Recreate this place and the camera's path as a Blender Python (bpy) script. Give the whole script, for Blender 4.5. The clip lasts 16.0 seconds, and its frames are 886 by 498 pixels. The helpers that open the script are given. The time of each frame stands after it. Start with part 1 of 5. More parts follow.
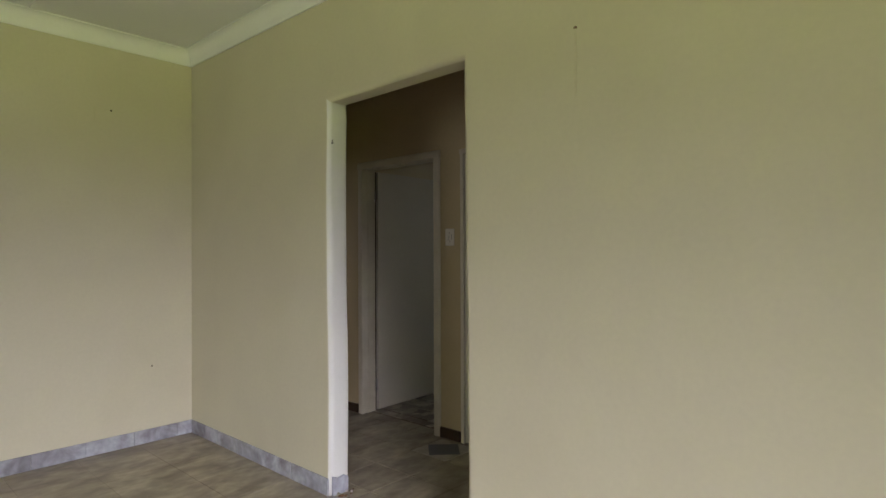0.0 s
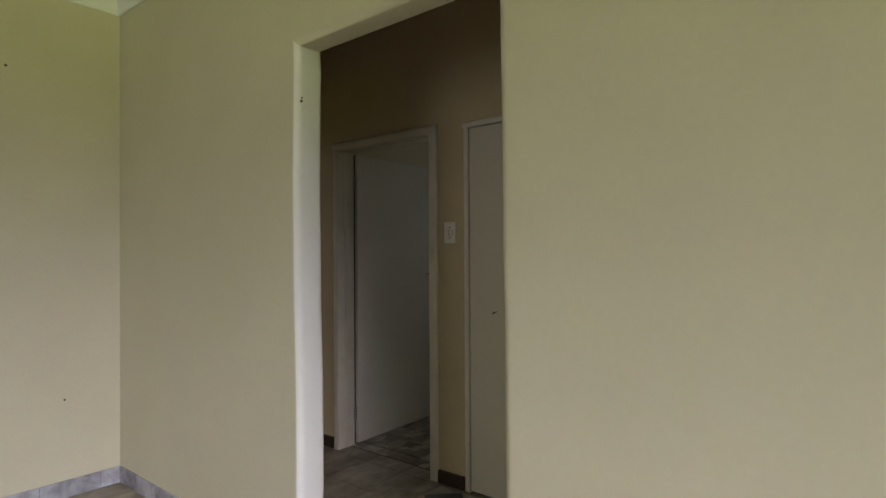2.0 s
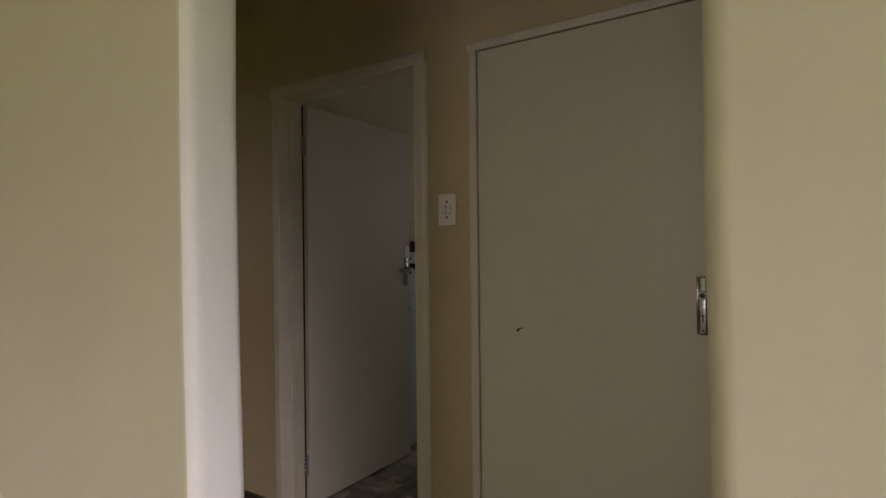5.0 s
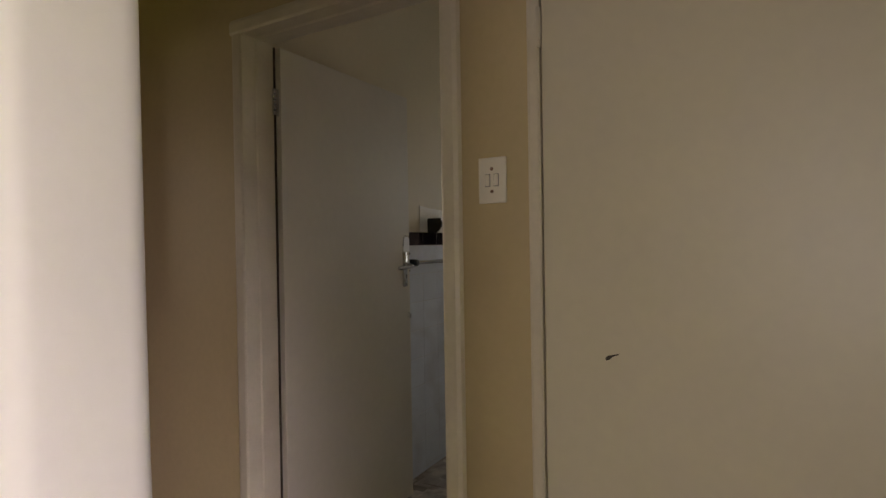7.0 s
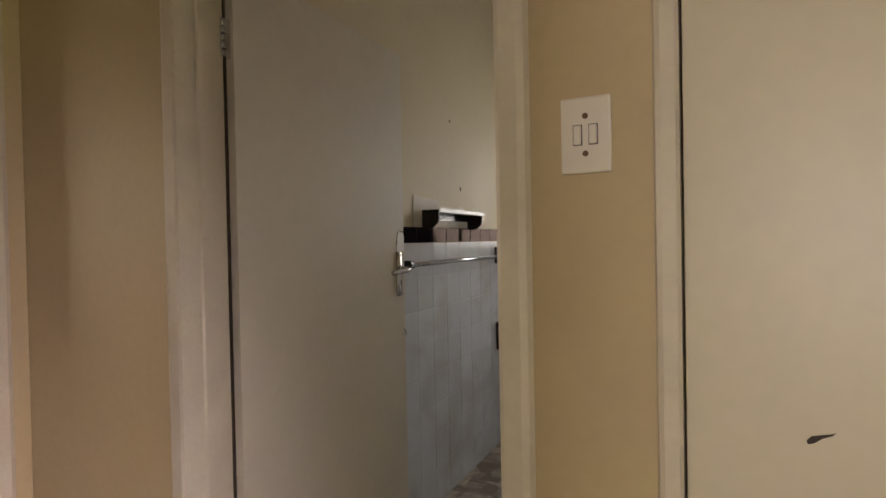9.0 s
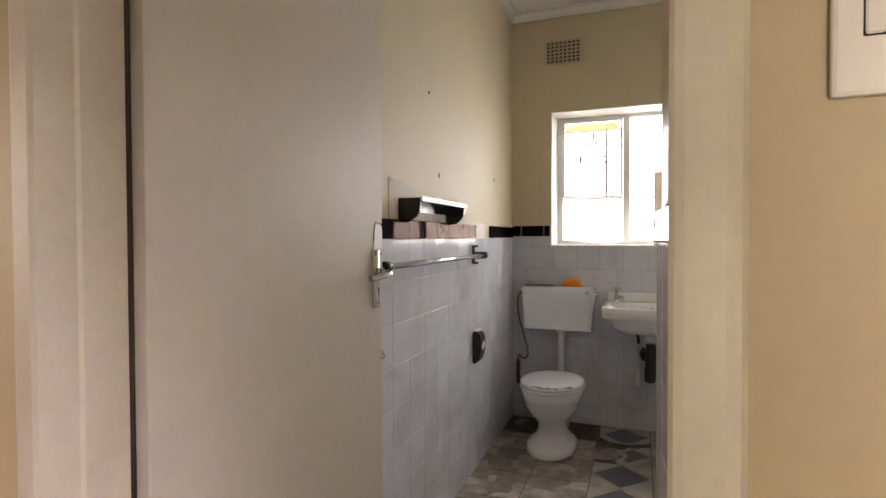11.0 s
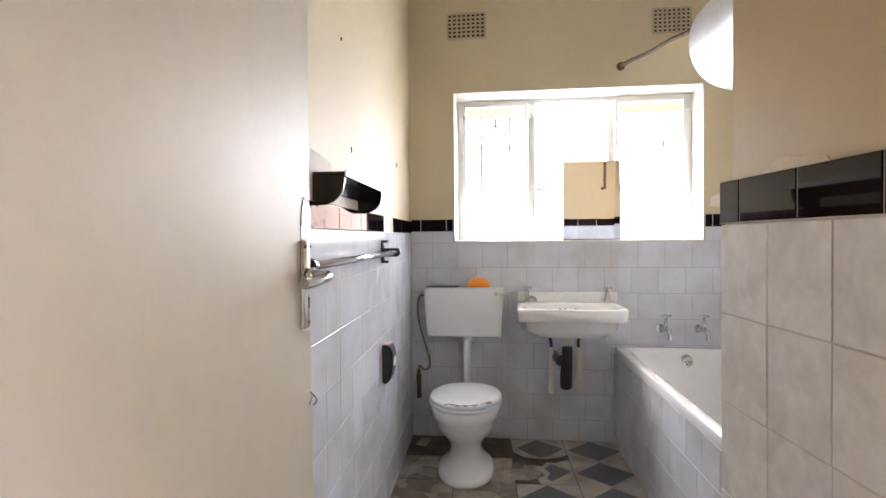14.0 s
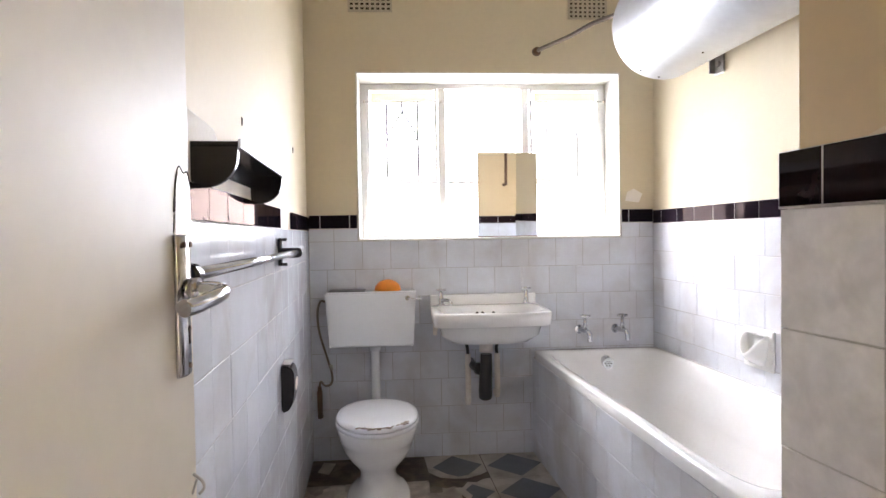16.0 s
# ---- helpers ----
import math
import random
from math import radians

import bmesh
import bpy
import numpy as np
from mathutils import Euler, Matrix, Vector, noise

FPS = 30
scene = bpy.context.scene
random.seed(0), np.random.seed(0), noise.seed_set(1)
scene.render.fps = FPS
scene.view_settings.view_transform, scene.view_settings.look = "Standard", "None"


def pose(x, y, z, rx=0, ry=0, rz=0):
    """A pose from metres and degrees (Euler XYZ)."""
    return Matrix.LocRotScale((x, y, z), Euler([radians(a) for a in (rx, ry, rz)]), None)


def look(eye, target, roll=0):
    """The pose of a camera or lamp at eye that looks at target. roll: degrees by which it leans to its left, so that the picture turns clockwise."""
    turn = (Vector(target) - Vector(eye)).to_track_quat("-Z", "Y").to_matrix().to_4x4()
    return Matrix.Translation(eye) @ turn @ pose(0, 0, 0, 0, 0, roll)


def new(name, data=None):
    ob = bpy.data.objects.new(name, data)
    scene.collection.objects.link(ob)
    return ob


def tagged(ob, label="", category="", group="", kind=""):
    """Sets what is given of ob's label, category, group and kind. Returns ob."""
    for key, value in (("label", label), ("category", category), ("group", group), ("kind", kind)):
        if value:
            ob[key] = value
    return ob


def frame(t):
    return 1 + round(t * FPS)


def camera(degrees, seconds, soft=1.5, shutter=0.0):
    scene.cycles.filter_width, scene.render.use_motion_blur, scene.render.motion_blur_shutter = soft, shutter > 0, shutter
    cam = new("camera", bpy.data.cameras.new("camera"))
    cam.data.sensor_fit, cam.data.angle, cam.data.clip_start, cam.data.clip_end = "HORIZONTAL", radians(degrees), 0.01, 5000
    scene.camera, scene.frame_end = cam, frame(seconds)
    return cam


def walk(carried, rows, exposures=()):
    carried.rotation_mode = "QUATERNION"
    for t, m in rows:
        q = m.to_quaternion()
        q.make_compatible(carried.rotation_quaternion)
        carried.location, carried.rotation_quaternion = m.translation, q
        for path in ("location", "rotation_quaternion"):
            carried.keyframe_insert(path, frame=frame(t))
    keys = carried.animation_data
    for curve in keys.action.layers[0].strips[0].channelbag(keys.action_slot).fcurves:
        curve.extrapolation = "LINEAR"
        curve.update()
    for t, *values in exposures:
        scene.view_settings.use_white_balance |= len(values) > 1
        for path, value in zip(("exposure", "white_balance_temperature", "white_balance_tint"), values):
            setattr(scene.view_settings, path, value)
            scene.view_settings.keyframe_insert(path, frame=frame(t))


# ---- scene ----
cam = camera(75.6, 16.0)
PATH = [
    (0, (2.593, -1.921, 1.35), (1.249, -0.44, 1.361), -0.2),
    (0.5, (2.381, -1.785, 1.357), (1.061, -0.283, 1.371), -0.1),
    (1, (2.208, -1.661, 1.354), (0.91, -0.139, 1.365), -0.1),
    (1.5, (2.047, -1.537, 1.355), (0.769, 0.001, 1.366), -0.3),
    (2, (1.91, -1.412, 1.341), (0.645, 0.137, 1.355), -0.3),
    (2.5, (1.734, -1.275, 1.351), (0.488, 0.29, 1.367), -0.4),
    (3, (1.62, -1.155, 1.323), (0.393, 0.424, 1.353), -0.3),
    (3.5, (1.479, -1.019, 1.323), (0.271, 0.575, 1.352), -0.4),
    (4, (1.354, -0.906, 1.312), (0.174, 0.708, 1.333), -0.5),
    (6.5, (0.673, -0.309, 1.302), (-0.392, 1.383, 1.28), -0.8),
    (7, (0.532, -0.199, 1.291), (-0.509, 1.508, 1.273), -0.9),
    (7.5, (0.388, -0.092, 1.306), (-0.631, 1.629, 1.28), -0.9),
    (8, (0.286, 0.006, 1.3), (-0.703, 1.745, 1.275), -0.8),
    (8.5, (0.176, 0.126, 1.295), (-0.788, 1.878, 1.267), -0.9),
    (9, (0.08, 0.25, 1.293), (-0.858, 2.017, 1.264), -1.1),
    (11.5, (-0.382, 0.722, 1.288), (-1.066, 2.601, 1.247), -0.1),
    (12, (-0.458, 0.802, 1.282), (-1.066, 2.706, 1.243), -0.2),
    (12.5, (-0.53, 0.88, 1.278), (-1.059, 2.809, 1.238), -0.3),
    (13, (-0.61, 0.948, 1.278), (-1.05, 2.899, 1.238), -0.3),
    (13.5, (-0.674, 1.01, 1.269), (-1.019, 2.98, 1.229), -0.4),
    (14, (-0.714, 1.074, 1.256), (-0.97, 3.057, 1.216), -0.5),
    (14.5, (-0.746, 1.164, 1.246), (-0.91, 3.157, 1.205), -0.6),
    (15, (-0.789, 1.252, 1.249), (-0.847, 3.251, 1.208), -0.7),
    (15.5, (-0.824, 1.338, 1.252), (-0.78, 3.337, 1.208), -0.8),
    (16, (-0.857, 1.434, 1.247), (-0.718, 3.428, 1.2), -0.9),
]
walk(cam, [(t, look(eye, target, roll)) for t, eye, target, roll in PATH],
     exposures=[(0.0, -1.95, 6350, 2), (2.5, -1.95, 6350, 4), (4.0, -2.1, 6600, 8), (6.4, -1.31, 7250, 11), (7.5, -1.05, 7400, 14), (8.0, -0.72, 7500, 15), (9.2, -0.36, 7500, 15),
                (11.5, 0.78, 7000, 19), (13.0, 1.23, 6650, 18), (14.5, 1.45, 6450, 18), (16.0, 1.45, 6350, 19)])

# ---------------------------------------------------------------- light
world = bpy.data.worlds.new("sky")
scene.world = world
world.use_nodes = True
wn, wl = world.node_tree.nodes, world.node_tree.links
sky = wn.new("ShaderNodeTexSky")
sky.sky_type = 'NISHITA'
sky.sun_disc = False
sky.sun_elevation, sky.sun_rotation = radians(43), radians(-46)
wl.new(sky.outputs["Color"], wn["Background"].inputs["Color"])
wn["Background"].inputs["Strength"].default_value = 0.12

sun = new("sun", bpy.data.lights.new("sun", 'SUN'))
sun.data.energy, sun.data.angle, sun.data.color = 5.0, radians(36), (1.0, 0.97, 0.93)
sun.matrix_world = look((-30, 33.0, 39.8), (0.0, 4.0, 0.9))


def area_lamp(name, eye, target, sx, sy, watts, color, spread=180):
    ob = new(name, bpy.data.lights.new(name, 'AREA'))
    ob.data.shape, ob.data.size, ob.data.size_y = 'RECTANGLE', sx, sy
    ob.data.energy, ob.data.color, ob.data.spread = watts, color, radians(spread)
    ob.matrix_world = look(eye, target)
    return ob


area_lamp("bathroom_window_light", (-0.74, 5.34, 1.86), (0.7, 3.2, 1.05), 2.3, 1.5, 97, (0.90, 0.95, 1.0))
area_lamp("living_window_light_sky", (5.5, -2.9, 1.75), (0.0, -0.9, -1.15), 2.4, 1.2, 222, (1.0, 0.91, 1.10), 58)
area_lamp("living_window_light_garden", (5.48, -2.9, 1.3), (0.0, -1.0, 4.9), 2.4, 1.0, 124, (0.92, 1.0, 0.30), 62)
area_lamp("living_door_light", (1.35, -5.3, 1.3), (0.5, 0.0, 0.8), 1.9, 2.1, 122, (0.98, 0.95, 1.02))
# unseen fill lamp inside the bedroom, which has no window in its walls
area_lamp("bedroom_window_light", (-4.7, 0.2, 1.6), (-2.6, 0.9, 1.0), 1.4, 1.0, 36, (1.0, 0.90, 0.80))

# ---------------------------------------------------------------- materials


def mat(name, color, rough=0.6, metal=0.0, vary=0.12, scale=3.0, fine=60.0, bump=0.05, tint=None, tint_amount=0.0,
        tint_scale=1.2, island=0.0, spec=0.5, coat=0.0, stretch=(1, 1, 1)):
    m = bpy.data.materials.new(name)
    m.use_nodes = True
    n, l = m.node_tree.nodes, m.node_tree.links
    p = n["Principled BSDF"]
    p.inputs["Roughness"].default_value, p.inputs["Metallic"].default_value = rough, metal
    p.inputs["Specular IOR Level"].default_value = spec
    p.inputs["Coat Weight"].default_value = coat
    geo = n.new("ShaderNodeNewGeometry")
    mapping = n.new("ShaderNodeMapping")
    mapping.inputs["Scale"].default_value = stretch
    l.new(geo.outputs["Position"], mapping.inputs["Vector"])
    big = n.new("ShaderNodeTexNoise")
    big.inputs["Scale"].default_value, big.inputs["Detail"].default_value = scale, 5.0
    small = n.new("ShaderNodeTexNoise")
    small.inputs["Scale"].default_value, small.inputs["Detail"].default_value = fine, 3.0
    l.new(mapping.outputs["Vector"], big.inputs["Vector"])
    l.new(mapping.outputs["Vector"], small.inputs["Vector"])
    add = n.new("ShaderNodeMath")
    add.operation = 'MULTIPLY_ADD'
    add.inputs[1].default_value, add.inputs[2].default_value = 0.35, 0.0
    l.new(small.outputs["Fac"], add.inputs[0])
    mix = n.new("ShaderNodeMath")
    mix.operation = 'MULTIPLY_ADD'
    mix.inputs[1].default_value = 0.65
    l.new(big.outputs["Fac"], mix.inputs[0])
    l.new(add.outputs[0], mix.inputs[2])
    ramp = n.new("ShaderNodeValToRGB")
    lo, hi = 1 - vary, 1 + vary * 0.7
    ramp.color_ramp.elements[0].position, ramp.color_ramp.elements[1].position = 0.3, 0.7
    ramp.color_ramp.elements[0].color = (*[min(1, c * lo) for c in color], 1)
    ramp.color_ramp.elements[1].color = (*[min(1, c * hi) for c in color], 1)
    l.new(mix.outputs[0], ramp.inputs["Fac"])
    out = ramp.outputs["Color"]
    if tint:
        blot = n.new("ShaderNodeTexNoise")
        blot.inputs["Scale"].default_value, blot.inputs["Detail"].default_value = tint_scale, 6.0
        blot.inputs["Distortion"].default_value = 0.6
        l.new(mapping.outputs["Vector"], blot.inputs["Vector"])
        cut = n.new("ShaderNodeMapRange")
        cut.inputs["From Min"].default_value, cut.inputs["From Max"].default_value = 0.45, 0.72
        cut.inputs["To Max"].default_value = tint_amount
        l.new(blot.outputs["Fac"], cut.inputs["Value"])
        blend = n.new("ShaderNodeMix")
        blend.data_type = 'RGBA'
        l.new(cut.outputs["Result"], blend.inputs["Factor"])
        l.new(out, blend.inputs["A"])
        blend.inputs["B"].default_value = (*tint, 1)
        out = blend.outputs["Result"]
    if island:
        info = n.new("ShaderNodeObjectInfo")
        span = n.new("ShaderNodeMapRange")
        span.inputs["To Min"].default_value, span.inputs["To Max"].default_value = 1 - island, 1 + island * 0.5
        l.new(info.outputs["Random"], span.inputs["Value"])
        scale_node = n.new("ShaderNodeVectorMath")
        scale_node.operation = 'SCALE'
        l.new(out, scale_node.inputs[0])
        l.new(span.outputs["Result"], scale_node.inputs["Scale"])
        out = scale_node.outputs["Vector"]
    l.new(out, p.inputs["Base Color"])
    wear = n.new("ShaderNodeMapRange")
    wear.inputs["To Min"].default_value, wear.inputs["To Max"].default_value = max(0.02, rough * 0.8), min(1, rough * 1.25)
    l.new(big.outputs["Fac"], wear.inputs["Value"])
    l.new(wear.outputs["Result"], p.inputs["Roughness"])
    if bump:
        b = n.new("ShaderNodeBump")
        b.inputs["Strength"].default_value, b.inputs["Distance"].default_value = bump, 0.01
        l.new(mix.outputs[0], b.inputs["Height"])
        l.new(b.outputs["Normal"], p.inputs["Normal"])
    return m


M_CREAM = mat("cream_wall_paint", (0.55, 0.51, 0.37), 0.55, vary=0.06, scale=2.2, fine=45, bump=0.12, tint=(0.455, 0.405, 0.28), tint_amount=0.3)
M_HALL = mat("yellow_hall_paint", (0.53, 0.425, 0.25), 0.5, vary=0.08, scale=2.5, fine=40, bump=0.12, tint=(0.35, 0.27, 0.16), tint_amount=0.35)
M_BATHWALL = mat("bathroom_cream_paint", (0.66, 0.57, 0.40), 0.62, spec=0.3, vary=0.05, scale=2.0, fine=40, bump=0.1, tint=(0.62, 0.53, 0.38), tint_amount=0.3)
M_STUB = mat("ochre_gloss_wall_paint", (0.62, 0.475, 0.285), 0.32, vary=0.05, scale=2.0, fine=40, bump=0.06, tint=(0.56, 0.44, 0.28), tint_amount=0.4)
M_STAIN = mat("faint_wall_smudge", (0.525, 0.484, 0.342), 0.6, vary=0.1, scale=14, fine=60, bump=0.05)
M_PATCH = mat("bare_plaster_patch", (0.82, 0.77, 0.70), 0.8, vary=0.08, scale=12, fine=90, bump=0.15)
M_PEACH = mat("peach_wall_paint", (0.62, 0.45, 0.30), 0.6, vary=0.08, scale=1.5, fine=50, bump=0.08)
M_CEIL = mat("ceiling_board_paint", (0.70, 0.70, 0.67), 0.7, vary=0.04, scale=2, fine=50, bump=0.04)
M_CORN = mat("cornice_paint", (0.74, 0.74, 0.70), 0.5, vary=0.04, scale=5, fine=50, bump=0.03)
M_FRAME = mat("cream_gloss_frame_paint", (0.66, 0.60, 0.48), 0.38, vary=0.08, scale=6, fine=80, bump=0.06, tint=(0.50, 0.42, 0.30), tint_amount=0.35, tint_scale=5)
M_DOOR = mat("offwhite_door_paint", (0.66, 0.605, 0.515), 0.5, vary=0.05, scale=2.5, fine=30, bump=0.02, spec=0.3)
M_CUP = mat("beige_door_paint", (0.65, 0.59, 0.455), 0.33, vary=0.05, scale=2.0, fine=35, bump=0.03)
# dark brown for real wood and for the shadow strip at the hinge
M_DARKBROWN = mat("dark_wood_and_gap_shade", (0.045, 0.025, 0.014), 0.4, vary=0.3, scale=8, fine=80, bump=0.1)
# near-black for the shade in gaps and holes, also for small dark screws
M_GAP = mat("gap_shade_black", (0.05, 0.034, 0.02), 0.9)
M_TILE = mat("white_glazed_tile", (0.69, 0.715, 0.77), 0.13, vary=0.06, scale=9, fine=70, bump=0.02, tint=(0.47, 0.43, 0.41), tint_amount=0.65, tint_scale=3, island=0.06, spec=0.26)
# M_TILE's tile again, mottled, with hall light and bounce put into its colour
M_STUBTILE = mat("mottled_tile_hall_lit", (0.82, 0.80, 0.79), 0.13, vary=0.12, scale=26, fine=60, bump=0.012, tint=(0.65, 0.63, 0.61), tint_amount=0.8, tint_scale=14, island=0.04, spec=0.5)
M_GROUT = mat("dirty_grout", (0.40, 0.37, 0.34), 0.9, vary=0.3, scale=8, fine=120, bump=0.15)
M_GROUT2 = mat("pale_grout", (0.58, 0.56, 0.53), 0.9, vary=0.15, scale=8, fine=120, bump=0.1)
M_BLACK = mat("black_glazed_tile", (0.012, 0.008, 0.012), 0.5, vary=0.3, scale=9, bump=0.004, island=0.3, spec=0.0)
_n, _l = M_BLACK.node_tree.nodes, M_BLACK.node_tree.links
_g, _f, _k, _x = _n.new("ShaderNodeBsdfGlossy"), _n.new("ShaderNodeFresnel"), _n.new("ShaderNodeMath"), _n.new("ShaderNodeMixShader")
_g.inputs["Color"].default_value, _g.inputs["Roughness"].default_value = (1.0, 0.74, 0.64, 1), 0.03
_f.inputs["IOR"].default_value = 1.3
_k.operation, _k.inputs[1].default_value = 'MULTIPLY', 0.19
_l.new(_f.outputs[0], _k.inputs[0])
_l.new(_k.outputs[0], _x.inputs[0])
_l.new(_n["Principled BSDF"].outputs[0], _x.inputs[1])
_l.new(_g.outputs[0], _x.inputs[2])
_l.new(_x.outputs[0], _n["Material Output"].inputs["Surface"])
M_BLACK2 = mat("brown_black_glazed_tile", (0.016, 0.008, 0.009), 0.03, vary=0.3, scale=9, bump=0.003, island=0.3, spec=0.2)
M_PLASTIC = mat("dark_brown_plastic", (0.014, 0.009, 0.010), 0.22, vary=0.2, scale=10, bump=0.01)
M_CHROME = mat("worn_chrome", (0.66, 0.67, 0.70), 0.15, 1.0, vary=0.15, scale=20, fine=150, bump=0.02, tint=(0.36, 0.34, 0.33), tint_amount=0.5, tint_scale=25)
M_STEEL = mat("dull_steel", (0.42, 0.40, 0.37), 0.4, 1.0, vary=0.2, scale=30, bump=0.05)
M_PLATE = mat("dull_chrome_plate", (0.52, 0.51, 0.49), 0.24, 1.0, vary=0.2, scale=14, fine=120, bump=0.02, tint=(0.30, 0.28, 0.25), tint_amount=0.5, tint_scale=18)
M_PORC = mat("white_porcelain", (0.88, 0.88, 0.87), 0.08, vary=0.04, scale=4, fine=40, bump=0.008, tint=(0.66, 0.61, 0.52), tint_amount=0.25, tint_scale=3)
M_ENAMEL = mat("bath_enamel", (0.85, 0.85, 0.85), 0.10, vary=0.04, scale=4, fine=40, bump=0.006, tint=(0.70, 0.65, 0.57), tint_amount=0.2, tint_scale=2.5)
M_CISTERN = mat("white_cistern_plastic", (0.86, 0.88, 0.90), 0.22, vary=0.03, scale=5, bump=0.01)
M_SEAT = mat("white_seat_paint", (0.86, 0.87, 0.90), 0.22, vary=0.03, scale=6, bump=0.01)
M_WORN = mat("worn_seat_edge", (0.30, 0.24, 0.20), 0.7, vary=0.4, scale=40, fine=160, bump=0.2)
M_ORANGE = mat("orange_plastic", (0.85, 0.27, 0.02), 0.4, vary=0.1, scale=12, bump=0.02)
M_PIPE = mat("cream_painted_pipe", (0.80, 0.76, 0.70), 0.4, vary=0.12, scale=14, bump=0.05, tint=(0.45, 0.36, 0.27), tint_amount=0.4, tint_scale=9)
M_BLACKPIPE = mat("black_plastic_pipe", (0.018, 0.016, 0.017), 0.35, vary=0.3, scale=20, bump=0.05)
M_HOSE = mat("braided_hose", (0.22, 0.18, 0.15), 0.45, 0.5, vary=0.3, scale=60, fine=250, bump=0.2)
M_RUST = mat("rusty_pipe", (0.16, 0.09, 0.05), 0.6, 0.3, vary=0.3, scale=20, fine=120, bump=0.15)
M_GEYSER = mat("silvery_steel_casing", (0.60, 0.61, 0.64), 0.40, 0.8, vary=0.10, scale=5, fine=34, bump=0.10, tint=(0.56, 0.56, 0.59), tint_amount=0.5, tint_scale=7)
M_VENT = mat("air_brick_paint", (0.52, 0.45, 0.33), 0.7, vary=0.12, scale=20, bump=0.1)
M_WINFRAME = mat("white_steel_window_paint", (0.86, 0.85, 0.83), 0.45, vary=0.04, scale=12, bump=0.05)
M_REVEAL = mat("pale_white_reveal", (0.70, 0.685, 0.635), 0.5, vary=0.04, scale=4, bump=0.05)
M_BAR = mat("thin_burglar_bar_paint", (0.07, 0.06, 0.055), 0.5, 0.0, vary=0.2, scale=30)
M_SKIRT = mat("grey_marble_tile", (0.41, 0.415, 0.46), 0.16, vary=0.35, scale=7, fine=30, bump=0.02, tint=(0.17, 0.15, 0.16), tint_amount=0.85, tint_scale=6, island=0.12)
M_FLOORV = mat("mottled_stone_tile", (0.36, 0.31, 0.235), 0.36, vary=0.55, scale=4, fine=14, bump=0.03, tint=(0.12, 0.095, 0.065), tint_amount=0.85, tint_scale=3.2, island=0.10, stretch=(1.6, 0.9, 1))
M_MARBLED = mat("patchwork_stone_vinyl", (0.38, 0.335, 0.275), 0.33, vary=0.5, scale=7, fine=20, bump=0.04, tint=(0.13, 0.10, 0.075), tint_amount=0.85, tint_scale=7, island=0.15)
_n, _l = M_MARBLED.node_tree.nodes, M_MARBLED.node_tree.links
_v, _r, _m = _n.new("ShaderNodeTexVoronoi"), _n.new("ShaderNodeValToRGB"), _n.new("ShaderNodeMix")
_v.distance, _v.inputs["Scale"].default_value = 'CHEBYCHEV', 8.5
_r.color_ramp.elements[0].color, _r.color_ramp.elements[1].color = (0.42, 0.38, 0.34, 1), (1.55, 1.55, 1.6, 1)
_r.color_ramp.elements[0].position, _r.color_ramp.elements[1].position = 0.15, 0.85
_m.data_type, _m.blend_type = 'RGBA', 'MULTIPLY'
_m.inputs["Factor"].default_value = 1.0
_l.new(_n["Geometry"].outputs["Position"], _v.inputs["Vector"])
_l.new(_v.outputs["Color"], _r.inputs["Fac"])
_old = _n["Principled BSDF"].inputs["Base Color"].links[0].from_socket
_l.new(_old, _m.inputs["A"])
_l.new(_r.outputs["Color"], _m.inputs["B"])
_l.new(_m.outputs["Result"], _n["Principled BSDF"].inputs["Base Color"])
M_SCREED = mat("brown_adhesive_screed", (0.065, 0.038, 0.026), 0.45, vary=0.6, scale=9, fine=50, bump=0.35, tint=(0.21, 0.155, 0.11), tint_amount=0.75, tint_scale=11)
M_VWHITE = mat("offwhite_vinyl", (0.49, 0.45, 0.40), 0.32, vary=0.2, scale=10, fine=60, bump=0.03, tint=(0.19, 0.145, 0.10), tint_amount=0.8, tint_scale=6)
M_VBLUE = mat("slate_blue_vinyl", (0.105, 0.112, 0.13), 0.35, vary=0.3, scale=12, fine=60, bump=0.03, tint=(0.10, 0.10, 0.10), tint_amount=0.6, tint_scale=7)
M_REDFLOOR = mat("red_polished_floor", (0.11, 0.03, 0.018), 0.25, vary=0.3, scale=3, fine=30, bump=0.03)
M_SWITCH = mat("ivory_switch_plastic", (0.74, 0.69, 0.60), 0.35, vary=0.03, scale=20, bump=0.01)
M_CREAMBLIND = mat("cream_blind_cloth", (0.72, 0.64, 0.44), 0.8, vary=0.08, scale=30, fine=200, bump=0.1)
M_PALEPATCH = mat("pale_cream_filler", (0.68, 0.58, 0.42), 0.6, vary=0.06, scale=12, fine=80, bump=0.1)
_n, _l = M_CREAMBLIND.node_tree.nodes, M_CREAMBLIND.node_tree.links
_t, _x = _n.new("ShaderNodeBsdfTranslucent"), _n.new("ShaderNodeMixShader")
_t.inputs["Color"].default_value = (0.80, 0.72, 0.50, 1)
_l.new(_n["Principled BSDF"].outputs[0], _x.inputs[1])
_l.new(_t.outputs[0], _x.inputs[2])
_l.new(_x.outputs[0], _n["Material Output"].inputs["Surface"])
M_GRASS = mat("garden_ground", (0.10, 0.13, 0.05), 0.95, vary=0.4, scale=1.5, fine=20, bump=0.3)
M_OUTWALL = mat("outside_plaster", (0.70, 0.66, 0.58), 0.8, vary=0.1, scale=2, bump=0.1)
M_SCRATCH = mat("dark_scuff", (0.05, 0.04, 0.03), 0.8)

